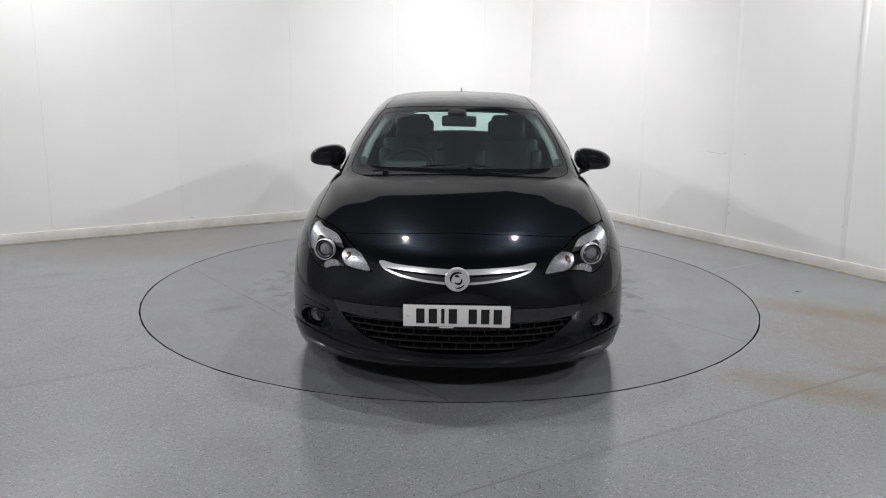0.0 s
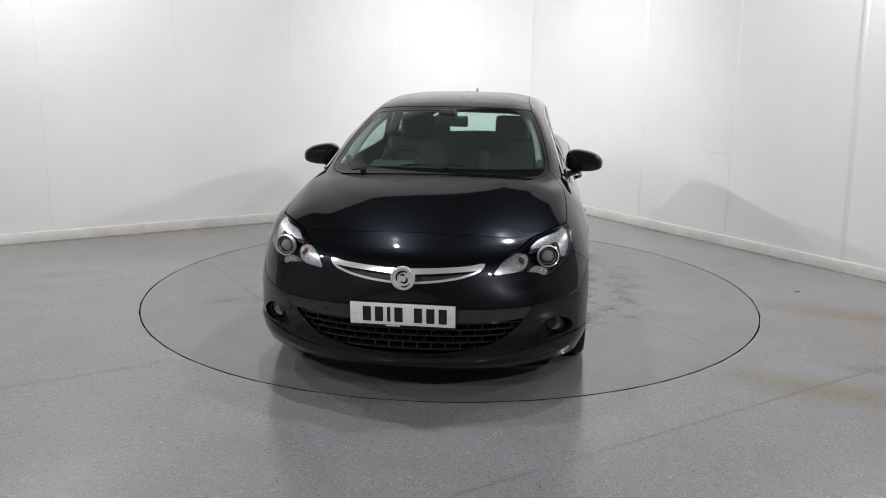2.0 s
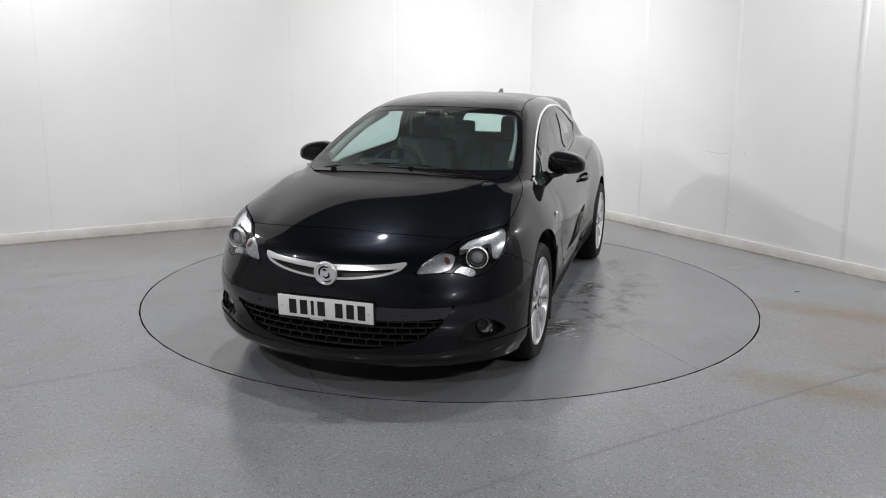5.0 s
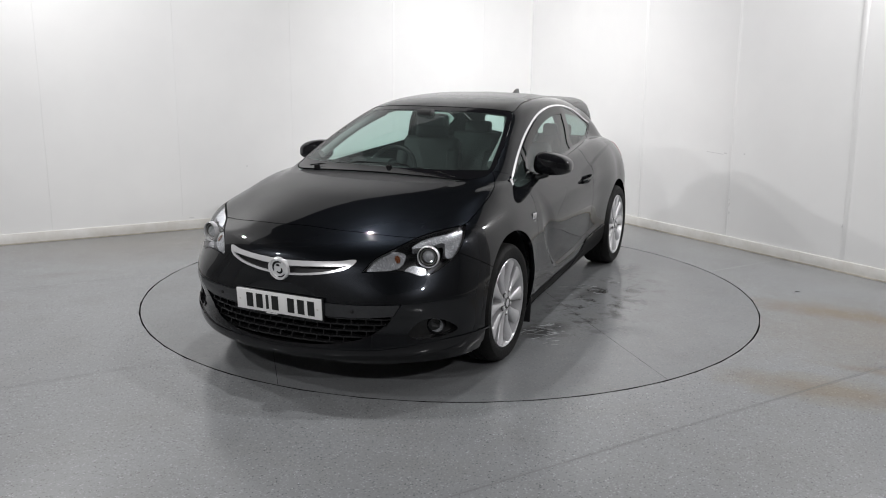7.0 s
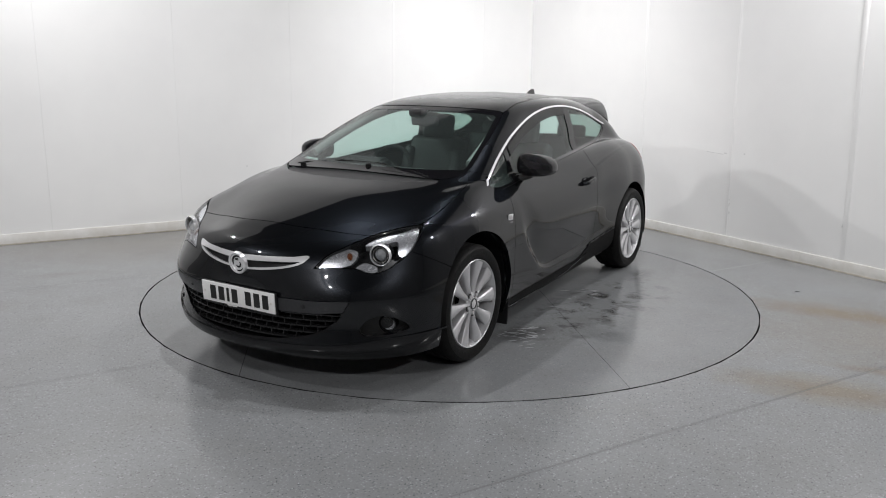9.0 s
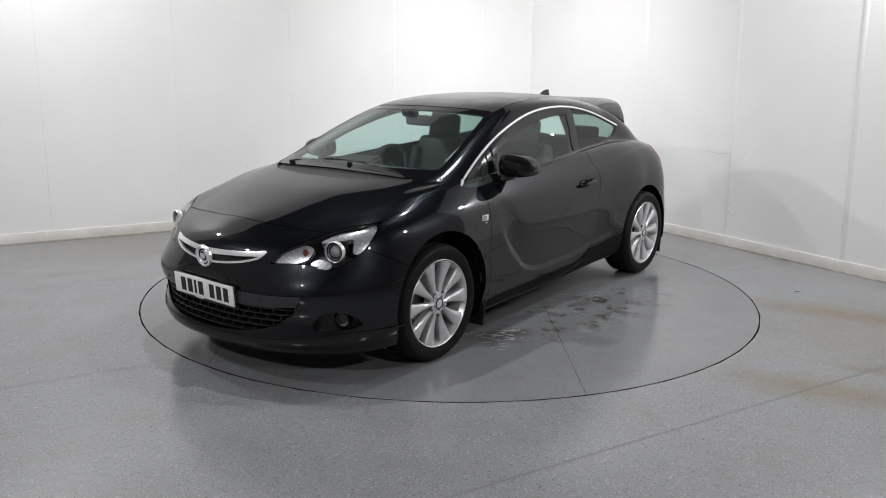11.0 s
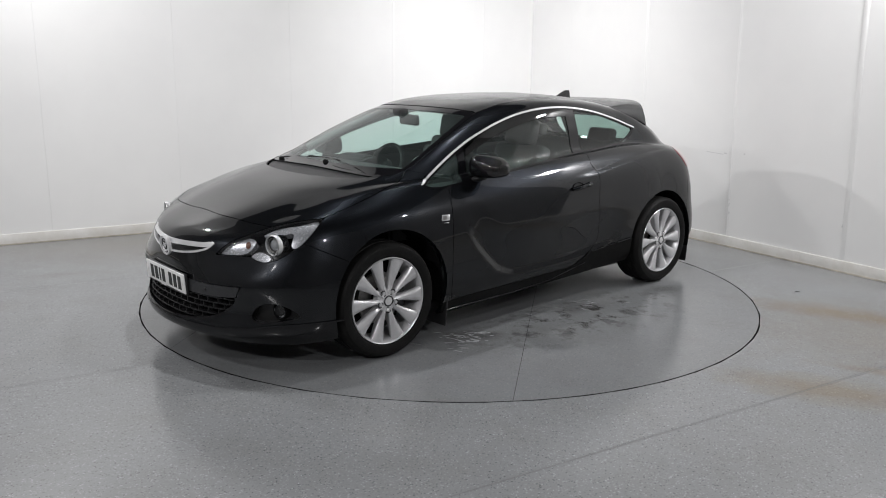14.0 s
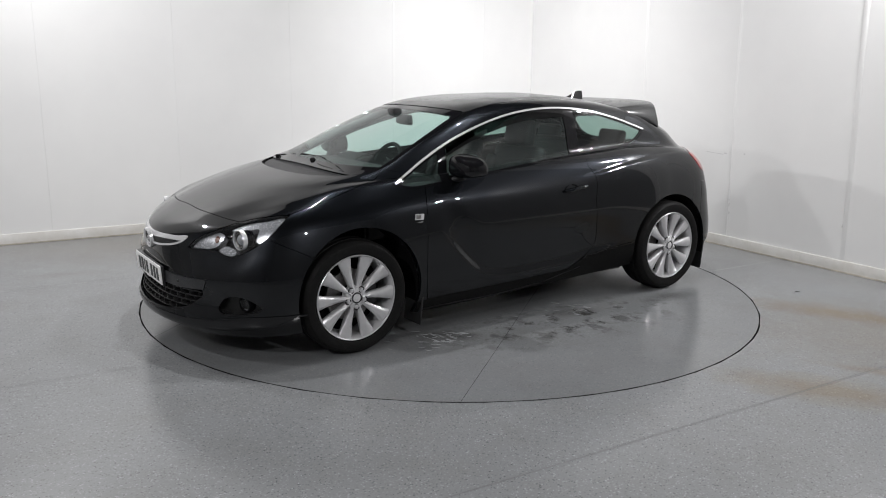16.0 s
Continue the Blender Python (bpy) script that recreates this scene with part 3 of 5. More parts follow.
# bonnet front, shoulder
SHOULDER = [(0, -2.058, 0.783), (0.294, -2.02, 0.784), (0.509, -1.882, 0.811), (0.683, -1.643, 0.874), (0.768, -1.309, 0.933), (0.794, -0.763, 0.952), (0.783, -0.018, 0.974), (0.773, 0.676, 1.007), (0.768, 1.271, 1.016), (0.708, 1.720, 1.0), (0.452, 1.895, 0.992), (0, 1.933, 0.983)]
# bonnet middle, waist
WAIST = [(0, -1.69, 0.919), (0.275, -1.674, 0.917), (0.489, -1.551, 0.930), (0.622, -1.367, 0.956), (0.718, -1.141, 0.976), (0.769, -0.734, 0.986), (0.755, -0.016, 1.007), (0.733, 0.661, 1.044), (0.708, 1.198, 1.068), (0.676, 1.672, 1.030), (0.449, 1.892, 1.016), (0, 1.934, 1.010)]
# foot of the glass
GLASS_FOOT = [(0, -1.226, 1.033), (0.326, -1.204, 1.032), (0.572, -1.133, 1.027), (0.684, -1.06, 1.02), (0.743, -0.992, 0.992), (0.75, -0.612, 1.002), (0.726, -0.013, 1.028), (0.682, 0.635, 1.07), (0.655, 1.131, 1.091), (0.641, 1.600, 1.062), (0.44, 1.852, 1.032), (0, 1.912, 1.030)]
# middle of the glass
GLASS_MIDDLE = [(0, -0.797, 1.232), (0.307, -0.782, 1.229), (0.522, -0.722, 1.217), (0.618, -0.669, 1.207), (0.666, -0.569, 1.19), (0.673, -0.289, 1.201), (0.66, 0.14, 1.219), (0.633, 0.668, 1.233), (0.607, 1.104, 1.214), (0.592, 1.49, 1.172), (0.41, 1.71, 1.164), (0, 1.77, 1.165)]
# roof edge
ROOF_EDGE = [(0, -0.353, 1.390), (0.277, -0.347, 1.387), (0.452, -0.32, 1.372), (0.53, -0.284, 1.357), (0.553, -0.186, 1.361), (0.563, -0.006, 1.377), (0.569, 0.294, 1.389), (0.567, 0.692, 1.374), (0.551, 1.039, 1.33), (0.527, 1.336, 1.28), (0.343, 1.485, 1.288), (0, 1.535, 1.292)]
# roof
ROOF_LINE = [(0, -0.047, 1.434), (0.218, -0.045, 1.431), (0.355, 0.001, 1.426), (0.411, 0.049, 1.422), (0.426, 0.118, 1.423), (0.43, 0.218, 1.427), (0.43, 0.397, 1.431), (0.424, 0.646, 1.423), (0.409, 0.845, 1.405), (0.373, 1.043, 1.378), (0.247, 1.142, 1.373), (0, 1.191, 1.372)]
# roof middle
ROOF_MIDDLE = [(0, 0.25, 1.449), (0.001, 0.28, 1.45), (0.001, 0.32, 1.451), (0.001, 0.36, 1.452), (0.001, 0.4, 1.453), (0.001, 0.44, 1.453), (0.001, 0.5, 1.452), (0.001, 0.58, 1.449), (0.001, 0.66, 1.444), (0.001, 0.72, 1.439), (0.001, 0.76, 1.434), (0, 0.8, 1.43)]
CURVES = (UNDER_EDGE, LIP_SILL, LOWER_DOOR, BUMPER_LINE, WIDEST_LINE, WING_TOP, SHOULDER, WAIST, GLASS_FOOT, GLASS_MIDDLE, ROOF_EDGE, ROOF_LINE, ROOF_MIDDLE)
PER_U, PER_V = 32, 14
AXLE, HUB_Z, TYRE_R, RIM_R = 1.3475, 0.335, 0.336, 0.25
SCOOP = spline([(-.76, .70), (-.70, .60), (-.56, .465), (-.45, .375), (-.31, .328), (.0, .322), (.29, .330), (.56, .362), (.95, .41)], 8)
SWAGE = spline([(.1, .875), (.57, .915), (.845, .957), (1.31, 1.008), (1.62, 1.02)], 8)


def step(x, a, b):
    t = np.clip((x - a) / (b - a), 0, 1)
    return t * t * (3 - 2 * t)


def over(line, y, z):
    """Height above a line given as z over y."""
    return z - np.interp(y, line[:, 0], line[:, 1])


def mirrored_ends(curve, per):
    """Smooth curve whose ends meet their mirror image square to the car's middle."""
    p = np.array(curve, float)
    flip = np.array([-1, 1, 1])
    return spline(np.vstack([p[1:2] * flip, p, p[-2:-1] * flip]), per)[per:-per]


def body_skin():
    rows = np.array([mirrored_ends(c, PER_U) for c in CURVES])
    grid = np.stack([spline(rows[:, k], PER_V) for k in range(rows.shape[1])])  # along the car, then up
    nu, nv = grid.shape[:2]
    x, y, z = grid[..., 0], grid[..., 1], grid[..., 2]
    # pressed hollow of the door above a ledge
    h = over(SCOOP, y, z)
    along = step(y, -.80, -.55) * (1 - step(y, .45, .95))
    side = step(x, .72, .80)
    x -= 0.020 * along * side * step(h, -0.022, 0.044) * (1 - step(h, 0.04, 0.32))
    # crease of the rear haunch
    h = over(SWAGE, y, z)
    along = step(y, .25, .7) * (1 - step(y, 1.3, 1.62))
    x += 0.012 * along * step(x, .55, .65) * np.where(h < 0, 1 - step(-h, 0, .20), 1 - step(h, 0, .016))
    # raised middle of the bonnet
    along = step(y, -1.98, -1.7) * (1 - step(y, -1.36, -1.2)) * step(z, .74, .79)
    edge = 0.46 + 0.26 * step(y, -2.05, -1.25)
    z += 0.004 * along * (1 - step(x, edge - .10, edge + .05))
    du, dv = np.gradient(grid, axis=0), np.gradient(grid, axis=1)
    du[0, :, 1:] = 0
    du[0, :, 0] = np.maximum(du[0, :, 0], 1e-4)
    du[-1, :, 1:] = 0
    du[-1, :, 0] = np.minimum(du[-1, :, 0], -1e-4)
    n = np.cross(du, dv)
    n[:, -1] = (0, 0, 1)
    n /= np.maximum(np.linalg.norm(n, axis=2, keepdims=True), 1e-9)
    f = [[i * nv + j, (i + 1) * nv + j, (i + 1) * nv + j + 1, i * nv + j + 1] for i in range(nu - 1) for j in range(nv - 1)]
    return Skin(grid.reshape(-1, 3), n.reshape(-1, 3), f)


def distance(points, line):
    best = np.full(len(points), 1e9)
    for (x0, y0), (x1, y1) in zip(line, line[1:]):
        dx, dy = x1 - x0, y1 - y0
        t = np.clip(((points[:, 0] - x0) * dx + (points[:, 1] - y0) * dy) / (dx * dx + dy * dy + 1e-12), 0, 1)
        best = np.minimum(best, np.hypot(points[:, 0] - x0 - t * dx, points[:, 1] - y0 - t * dy))
    return best


def take(skin, rule, gap=0.0022):
    """Cuts out where rule is positive, leaving a shut line; returns the piece and the rest."""
    piece, _ = skin.cut(lambda p: rule(p) - gap)
    _, rest = skin.cut(lambda p: rule(p) + gap)
    return piece, rest


def rim_wall(skin, depth):
    """The walls of a recess round a piece."""
    v, f, ln = skin.solid(depth)
    n = len(skin.f)
    k = sum(len(x) for x in skin.f)
    return v, [x[::-1] for x in f[n:]], None


def recess(name, skin, depth, mat, parent, side, label=""):
    """A bowl behind an opening: its back and its walls."""
    back = skin.moved(-depth)
    v, f, _ = rim_wall(skin, depth)
    flip = -1 if side == "far" else 1
    sides = (1, -1) if side == "both" else (flip,)
    vs, fs = [], []
    for s in sides:
        for vv, ff in ((v, f), (back.v, back.f)):
            k = sum(len(a) for a in vs)
            vs.append(vv * [s, 1, 1])
            fs += [[a + k for a in (x if s > 0 else x[::-1])] for x in ff]
    return obj(name, np.vstack(vs), fs, mat, parent, label)


car = tagged(new("car"), "black metallic three-door hatchback standing on the turntable", "car")
whole = body_skin()
skin = whole
ARCHES = ((-1.312, 0.343, 0.398), (1.355, 0.335, 0.390))
for cy, cz, cr in ARCHES:
    _, skin = skin.cut(lambda p: np.where(p[:, 0] > 0.5, cr - np.hypot(p[:, 1] - cy, p[:, 2] - cz), -1.0))


def YZ(p):
    return p[:, 1:]


def XZ(p):
    return p[:, [0, 2]]


def XY(p):
    return p[:, :2]


def wrap(p):
    return np.stack([p[:, 0] + p[:, 1], p[:, 2]], 1)


def both_sides(half):
    """Closes an outline given for one side by its mirror image."""
    h = np.array(half, float)
    return np.vstack([h, h[::-1] * [-1, 1]])


# side glass
DLO_TOP = spline([(-1.018, .953), (-.923, 1.006), (-.782, 1.082), (-.64, 1.149), (-.543, 1.189), (-.295, 1.271), (-.038, 1.332), (.216, 1.362), (.477, 1.362), (.751, 1.33), (1.043, 1.264), (1.252, 1.197)], 6)
DLO_LOW = spline([(1.252, 1.197), (1.195, 1.145), (1.084, 1.100), (.967, 1.081), (.653, 1.055), (.36, 1.033), (.091, 1.01), (-.263, .978), (-.631, .945), (-.80, .928), (-.92, .922), (-.99, .935), (-1.018, .953)], 6)
DLO = np.vstack([DLO_TOP[:-1], DLO_LOW[:-1]])
on_side = lambda p: np.minimum(inside(YZ(p), DLO), p[:, 0] - 0.45)
dlo, skin = take(skin, on_side, 0.001)
frame_band, panes = dlo.cut(lambda p: 0.014 - inside(YZ(p), DLO))
pillar, panes = panes.cut(lambda p: 0.052 - np.abs(p[:, 1] - 0.487 + 0.04 * (p[:, 2] - 1.2)))
post, panes = panes.cut(lambda p: 0.032 - np.abs(p[:, 1] + 0.665 - 0.12 * (p[:, 2] - 1.0)))
quarter_light, panes = panes.cut(lambda p: -0.665 - p[:, 1])
quarter_glass, door_glass = panes.cut(lambda p: p[:, 1] - 0.487)
deflector, _ = door_glass.cut(lambda p: 0.062 - distance(YZ(p), DLO_TOP))
for side in ("near", "far"):
    skin_object("window_surround", frame_band.moved(-0.002), M_GLOSSBLACK, car, "gloss black window surround", 0.012, side)
    skin_object("pillar_trim", pillar.moved(-0.001), M_GLOSSBLACK, car, "gloss black door pillar trim", 0.01, side)
    skin_object("mirror_post", post.moved(-0.001), M_GLOSSBLACK, car, "gloss black mirror post", 0.01, side)
    skin_object("quarter_light", quarter_light.moved(-0.005), M_GLASS, car, "small tinted front quarter light", 0, side)
    skin_object("door_glass", door_glass.moved(-0.006), M_GLASS, car, "tinted door glass", 0, side)
    skin_object("rear_side_glass", quarter_glass.moved(-0.005), M_DARKGLASS, car, "tinted rear side glass", 0, side)
    skin_object("wind_deflector", deflector.moved(0.006), M_SMOKE, car, "smoked acrylic wind deflector over the door glass", 0.004, side)
strip, _ = whole.cut(lambda p: np.minimum(0.0054 - distance(YZ(p), DLO_TOP), p[:, 0] - 0.45))
for side in ("near", "far"):
    skin_object("chrome_strip", strip.moved(0.003), M_SATIN, car, "bright chrome strip over the side glass", 0.008, side)

# windscreen with its black border and the scuttle below it
SCREEN = both_sides(spline([(0, 1.3705), (.25, 1.3675), (.44, 1.357), (.528, 1.340), (.565, 1.29), (.618, 1.19), (.648, 1.10), (.664, 1.04), (.655, 1.015), (.60, 1.0), (.487, .990), (.25, .986), (0, .985)], 6))
screen, skin = take(skin, lambda p: np.minimum(inside(XZ(p), SCREEN), -0.24 - p[:, 1]), 0.0015)
scuttle, screen = screen.cut(lambda p: 1.018 - 0.02 * (p[:, 0] / 0.6) ** 2 - p[:, 2])
border, pane = screen.cut(lambda p: np.minimum(0.022, 1.0) - np.minimum(inside(XZ(p), SCREEN), (p[:, 2] - 1.016) * 0.9))
skin_object("windscreen", pane.moved(-0.003), M_SCREEN, car, "large tinted windscreen", 0)
skin_object("windscreen_border", border.moved(-0.002), M_GLOSSBLACK, car, "black edge band of the windscreen", 0.01)
skin_object("scuttle", scuttle.moved(-0.014), M_BLACK, car, "black plastic scuttle panel under the wipers", 0)

# rear window, tail lamps
REAR = both_sides(spline([(0, 1.262), (.30, 1.258), (.44, 1.23), (.50, 1.14), (.50, 1.08), (.46, 1.055), (0, 1.045)], 6))
rear_pane, skin = take(skin, lambda p: np.minimum(inside(XZ(p), REAR), p[:, 1] - 1.30), 0.0015)
skin_object("rear_window", rear_pane.moved(-0.003), M_GLASS, car, "tinted rear window", 0)
TAIL = spline([(1.66, 1.003), (1.695, .945), (1.735, .885), (1.82, .872), (1.93, .875), (1.95, .95), (1.93, 1.01), (1.75, 1.022)], 5, True)
tail, skin = take(skin, lambda p: np.minimum(inside(YZ(p), TAIL), p[:, 0] - 0.36), 0.0015)
for side in ("near", "far"):
    skin_object("tail_lamp", tail.moved(0.003), M_RED, car, "red tail lamp", 0.02, side)

# head lamps
LAMP = np.vstack([spline([(-1.728, .634), (-1.64, .69), (-1.47, .742), (-1.29, .785), (-1.073, .818), (-.912, .830)], 6)[:-1],
                  spline([(-.912, .830), (-.958, .78), (-1.035, .714), (-1.135, .664), (-1.243, .626), (-1.337, .616), (-1.41, .634), (-1.555, .640), (-1.728, .634)], 6)[:-1]])
lamp_rule = lambda p: np.minimum(inside(wrap(p), LAMP), -1.5 - p[:, 1])
lens, skin = take(skin, lamp_rule, 0.002)
BLADE = np.array([(-1.70, .643), (-1.62, .698), (-1.47, .737), (-1.415, .722), (-1.45, .672), (-1.53, .648)])
CROWN = np.array([(-1.36, .752), (-1.27, .782), (-1.08, .808), (-.945, .820), (-.965, .785), (-1.03, .722), (-1.09, .690), (-1.125, .700), (-1.12, .765), (-1.22, .758)])
CHIN = np.array([(-1.44, .642), (-1.38, .668), (-1.325, .660), (-1.285, .645), (-1.285, .630), (-1.335, .621)])
PROJ = Vector((0.688, -1.945, 0.700))
for side, s in (("near", 1), ("far", -1)):
    unit = recess("headlamp", lens, 0.085, M_HOUSING, car, side, "clear headlamp with a round projector")
    skin_object("lens", lens.moved(0.001), M_CLEAR, unit, "clear headlamp cover", 0, side)
    for shape, deep, name, label in ((BLADE, 0.022, "indicator_reflector", "bright faceted indicator reflector"), (CROWN, 0.018, "running_lamp", "bright faceted running lamp"), (CHIN, 0.02, "lower_reflector", "bright lower lamp trim")):
        piece, _ = whole.cut(lambda p: np.minimum(inside(wrap(p), spline(shape, 4, True)), -1.5 - p[:, 1]))
        skin_object(name, piece.moved(-deep), M_REFLECTOR, unit, label, 0.04, side)
    amber, _ = whole.cut(lambda p: np.minimum(0.019 - np.hypot(p[:, 0] + p[:, 1] + 1.475, p[:, 2] - 0.700), -1.5 - p[:, 1]))
    skin_object("indicator_bulb", amber.moved(-0.018), M_AMBER, unit, "amber indicator bulb", 0.02, side)
    aim = look((PROJ.x * s, PROJ.y, PROJ.z), (PROJ.x * s + 0.22 * s, PROJ.y - 1.0, PROJ.z - 0.02)) @ pose(0, 0, 0, 0, 180, 0)
    for name, prof, mat, label in (
        ("projector_ring", [(-0.012, .056), (0.010, .056), (0.014, .0535), (0.012, .0505), (-0.004, .0495), (-0.012, .0495)], M_SATIN, "chrome projector ring"),
        ("projector_tube", [(-0.06, .0492), (0.0, .0492), (0.004, .0435), (-0.06, .043)], M_GLOSSBLACK, "gloss black projector tube"),
        ("inner_ring", [(-0.03, .0428), (0.003, .0428), (0.006, .0405), (0.003, .0375), (-0.03, .037)], M_STEEL, "thin chrome inner ring"),
        ("projector_lens", [(-0.03, .0355), (-0.008, .034), (0.004, .026), (0.011, .013), (0.013, .0005)], M_BALL, "convex glass projector lens"),
    ):
        bm = spin(prof, 40, axis="Z")
        bmesh.ops.transform(bm, matrix=aim, verts=bm.verts[:])
        part(name, bm, mat, unit, label)

# bonnet
BONNET = both_sides(spline([(0, -2.006), (.2, -2.004), (.4, -1.968), (.55, -1.925), (.645, -1.888), (.715, -1.79), (.772, -1.69), (.777, -1.58), (.77, -1.41), (.757, -1.28), (.715, -1.13), (.672, -1.06), (.4, -1.0), (0, -1.0)], 6))
bonnet, skin = take(skin, lambda p: np.minimum(inside(XY(p), BONNET), p[:, 2] - 0.70))
skin_object("bonnet", bonnet, M_PAINT, car, "black metallic bonnet", 0.02)

# roof panel
ROOF = both_sides([(0, -.6), (.525, -.5), (.525, -.30), (.497, -.1), (.487, .2), (.478, .6), (.455, 1.0), (.42, 1.24), (.30, 1.42), (0, 1.46)])
roof, skin = take(skin, lambda p: np.minimum(inside(XY(p), ROOF), p[:, 2] - 1.20), 0.003)
skin_object("roof", roof, M_ROOF, car, "black metallic roof panel", 0.012)

# openings of the nose
GRILLE = both_sides(spline([(0, .668), (.166, .673), (.30, .680), (.387, .686), (.368, .658), (.305, .632), (.194, .611), (.08, .600), (0, .597)], 6))
grille, skin = take(skin, lambda p: np.minimum(inside(XZ(p), GRILLE), -1.9 - p[:, 1]), 0.0)
BAR = both_sides([(0, .480), (.265, .480), (.447, .480), (.626, .487), (.588, .424), (.451, .413), (.267, .411), (0, .405)])
bar, skin = take(skin, lambda p: np.minimum(inside(XZ(p), BAR), -1.9 - p[:, 1]), 0.0015)
INTAKE = both_sides(spline([(0, .400), (.267, .406), (.451, .408), (.578, .418), (.548, .37), (.471, .311), (.342, .275), (.174, .257), (0, .251)], 5))
intake, skin = take(skin, lambda p: np.minimum(inside(XZ(p), INTAKE), -1.9 - p[:, 1]), 0.0)
FOG = spline([(.645, .325), (.668, .372), (.728, .402), (.791, .382), (.832, .332), (.79, .308), (.728, .300), (.658, .303)], 6, True)
fog, skin = take(skin, lambda p: np.minimum(inside(XZ(p), FOG), -1.82 - p[:, 1]), 0.0)

upper = recess("upper_grille", grille, 0.035, M_BLACK, car, "both", "upper grille with chrome bars")
mid = lambda x: 0.641 + 0.021 * np.clip(np.abs(x) / 0.38, 0, 1) ** 1.2
low = lambda p: inside(XZ(p), GRILLE)
blade, rest_g = grille.cut(lambda p: p[:, 2] - mid(p[:, 0]))
skin_object("upper_bar", blade.moved(0.004), M_SATIN, upper, "broad satin chrome bar", 0.02)
thin, _ = rest_g.cut(lambda p: 0.011 - low(p))
skin_object("lower_bar", thin.moved(0.004), M_SATIN, upper, "thin chrome bar", 0.018)
bar_ob = skin_object("bumper_strip", bar.moved(0.003), M_TRIMGREY, car, "dark grey textured bumper strip", 0.02)
for s in (1, -1):
    part("parking_sensor", boxes((0.40 * s - 0.009, 0.40 * s + 0.009, -2.217, -2.2, 0.437, 0.455), bevel=0.006), M_BLACK, bar_ob)


def nose_y(x, z):
    """Depth of the nose at a place across and up."""
    front = NOSE
    d = (front[:, 0] - abs(x)) ** 2 + (front[:, 2] - z) ** 2
    k = np.argsort(d)[:4]
    w = 1 / (d[k] + 1e-6)
    return float((front[k, 1] * w).sum() / w.sum())


NOSE = whole.v[(whole.v[:, 1] < -1.80) & (whole.v[:, 2] < 0.75)]
lower = recess("lower_grille", intake, 0.07, M_GAP, car, "both", "black honeycomb lower grille")


def honeycomb():
    bm = bmesh.new()
    w, h, seen = 0.070, 0.034, set()
    for row in range(-1, 6):
        for col in range(-10, 11):
            cx, cz = (col + 0.5 * (row % 2)) * w, 0.262 + row * h * 0.92
            pts = [(cx - w / 2, cz - h * .42), (cx - w * .40, cz - h * .5), (cx + w * .40, cz - h * .5), (cx + w / 2, cz - h * .42), (cx + w / 2, cz + h * .42), (cx + w * .40, cz + h * .5), (cx - w * .40, cz + h * .5), (cx - w / 2, cz + h * .42)]
            for a, b in zip(pts, pts[1:] + pts[:1]):
                key = tuple(sorted((tuple(round(c, 3) for c in a), tuple(round(c, 3) for c in b))))
                if key in seen or min(inside([a, b], INTAKE)) < -0.004:
                    continue
                seen.add(key)
                pa, pb = Vector((a[0], nose_y(*a) + 0.012, a[1])), Vector((b[0], nose_y(*b) + 0.012, b[1]))
                t = (pb - pa).normalized()
                side = t.cross(Vector((0, 1, 0))).normalized() * 0.0025
                back = Vector((0, 0.03, 0))
                q = [bm.verts.new(v) for v in (pa - side, pa + side, pb + side, pb - side, pa - side * 1.4 + back, pa + side * 1.4 + back, pb + side * 1.4 + back, pb - side * 1.4 + back)]
                for f in ((0, 1, 2, 3), (0, 4, 5, 1), (1, 5, 6, 2), (2, 6, 7, 3), (3, 7, 4, 0)):
                    bm.faces.new([q[i] for i in f])
    return bm


part("honeycomb", honeycomb(), M_GRILLE, lower, "black plastic honeycomb mesh", 0)
trim_line, _ = whole.cut(lambda p: np.minimum(np.minimum(0.006 - np.abs(inside(XZ(p), INTAKE)), -1.9 - p[:, 1]), 0.37 - p[:, 2]))
skin_object("grille_edge", trim_line.moved(0.002), M_GLOSSBLACK, lower, "gloss black grille edge", 0.006)

for side, s in (("near", 1), ("far", -1)):
    pod = recess("fog_lamp", fog, 0.05, M_FOGBLACK, car, side, "round fog lamp in a black recess")
    ledge, _ = whole.cut(lambda p: np.minimum(np.minimum(0.0045 - np.abs(inside(XZ(p), FOG) + 0.002), 0.322 - p[:, 2]), -1.7 - p[:, 1]))
    skin_object("fog_ledge", ledge.moved(0.006), M_GLOSSBLACK, pod, "gloss black ledge under the fog lamp", 0.02, side)
    aim = look((0.735 * s, -1.945, 0.352), (0.735 * s + 0.25 * s, -2.945, 0.34)) @ pose(0, 0, 0, 0, 180, 0)
    for name, prof, mat, label in (("fog_bezel", [(-0.03, .046), (0.012, .046), (0.014, .040), (0.0, .037), (-0.03, .037)], M_GLOSSBLACK, ""), ("fog_reflector", [(-0.03, .0005), (-0.024, .02), (0.0, .0365)], M_REFLECTOR, "silver fog reflector"), ("fog_glass", [(0.004, .036), (0.009, .02), (0.011, .0005)], M_CLEAR, "clear fog lamp glass")):
        bm = spin(prof, 32, axis="Z")
        bmesh.ops.transform(bm, matrix=aim, verts=bm.verts[:])
        part(name, bm, mat, pod, label)

# splitter lip under the bumper
splitter, skin = take(skin, lambda p: np.minimum(0.242 + 0.05 * step(p[:, 0], .45, .9) - p[:, 2], -1.60 - p[:, 1]), 0.001)
skin_object("front_lip", splitter.moved(0.004), M_GLOSSBLACK, car, "gloss black front lip", 0.015)

lip_line, _ = whole.cut(lambda p: np.minimum(0.0045 - np.abs(p[:, 2] - 0.242 - 0.05 * step(p[:, 0], .45, .9)), -1.66 - p[:, 1]))
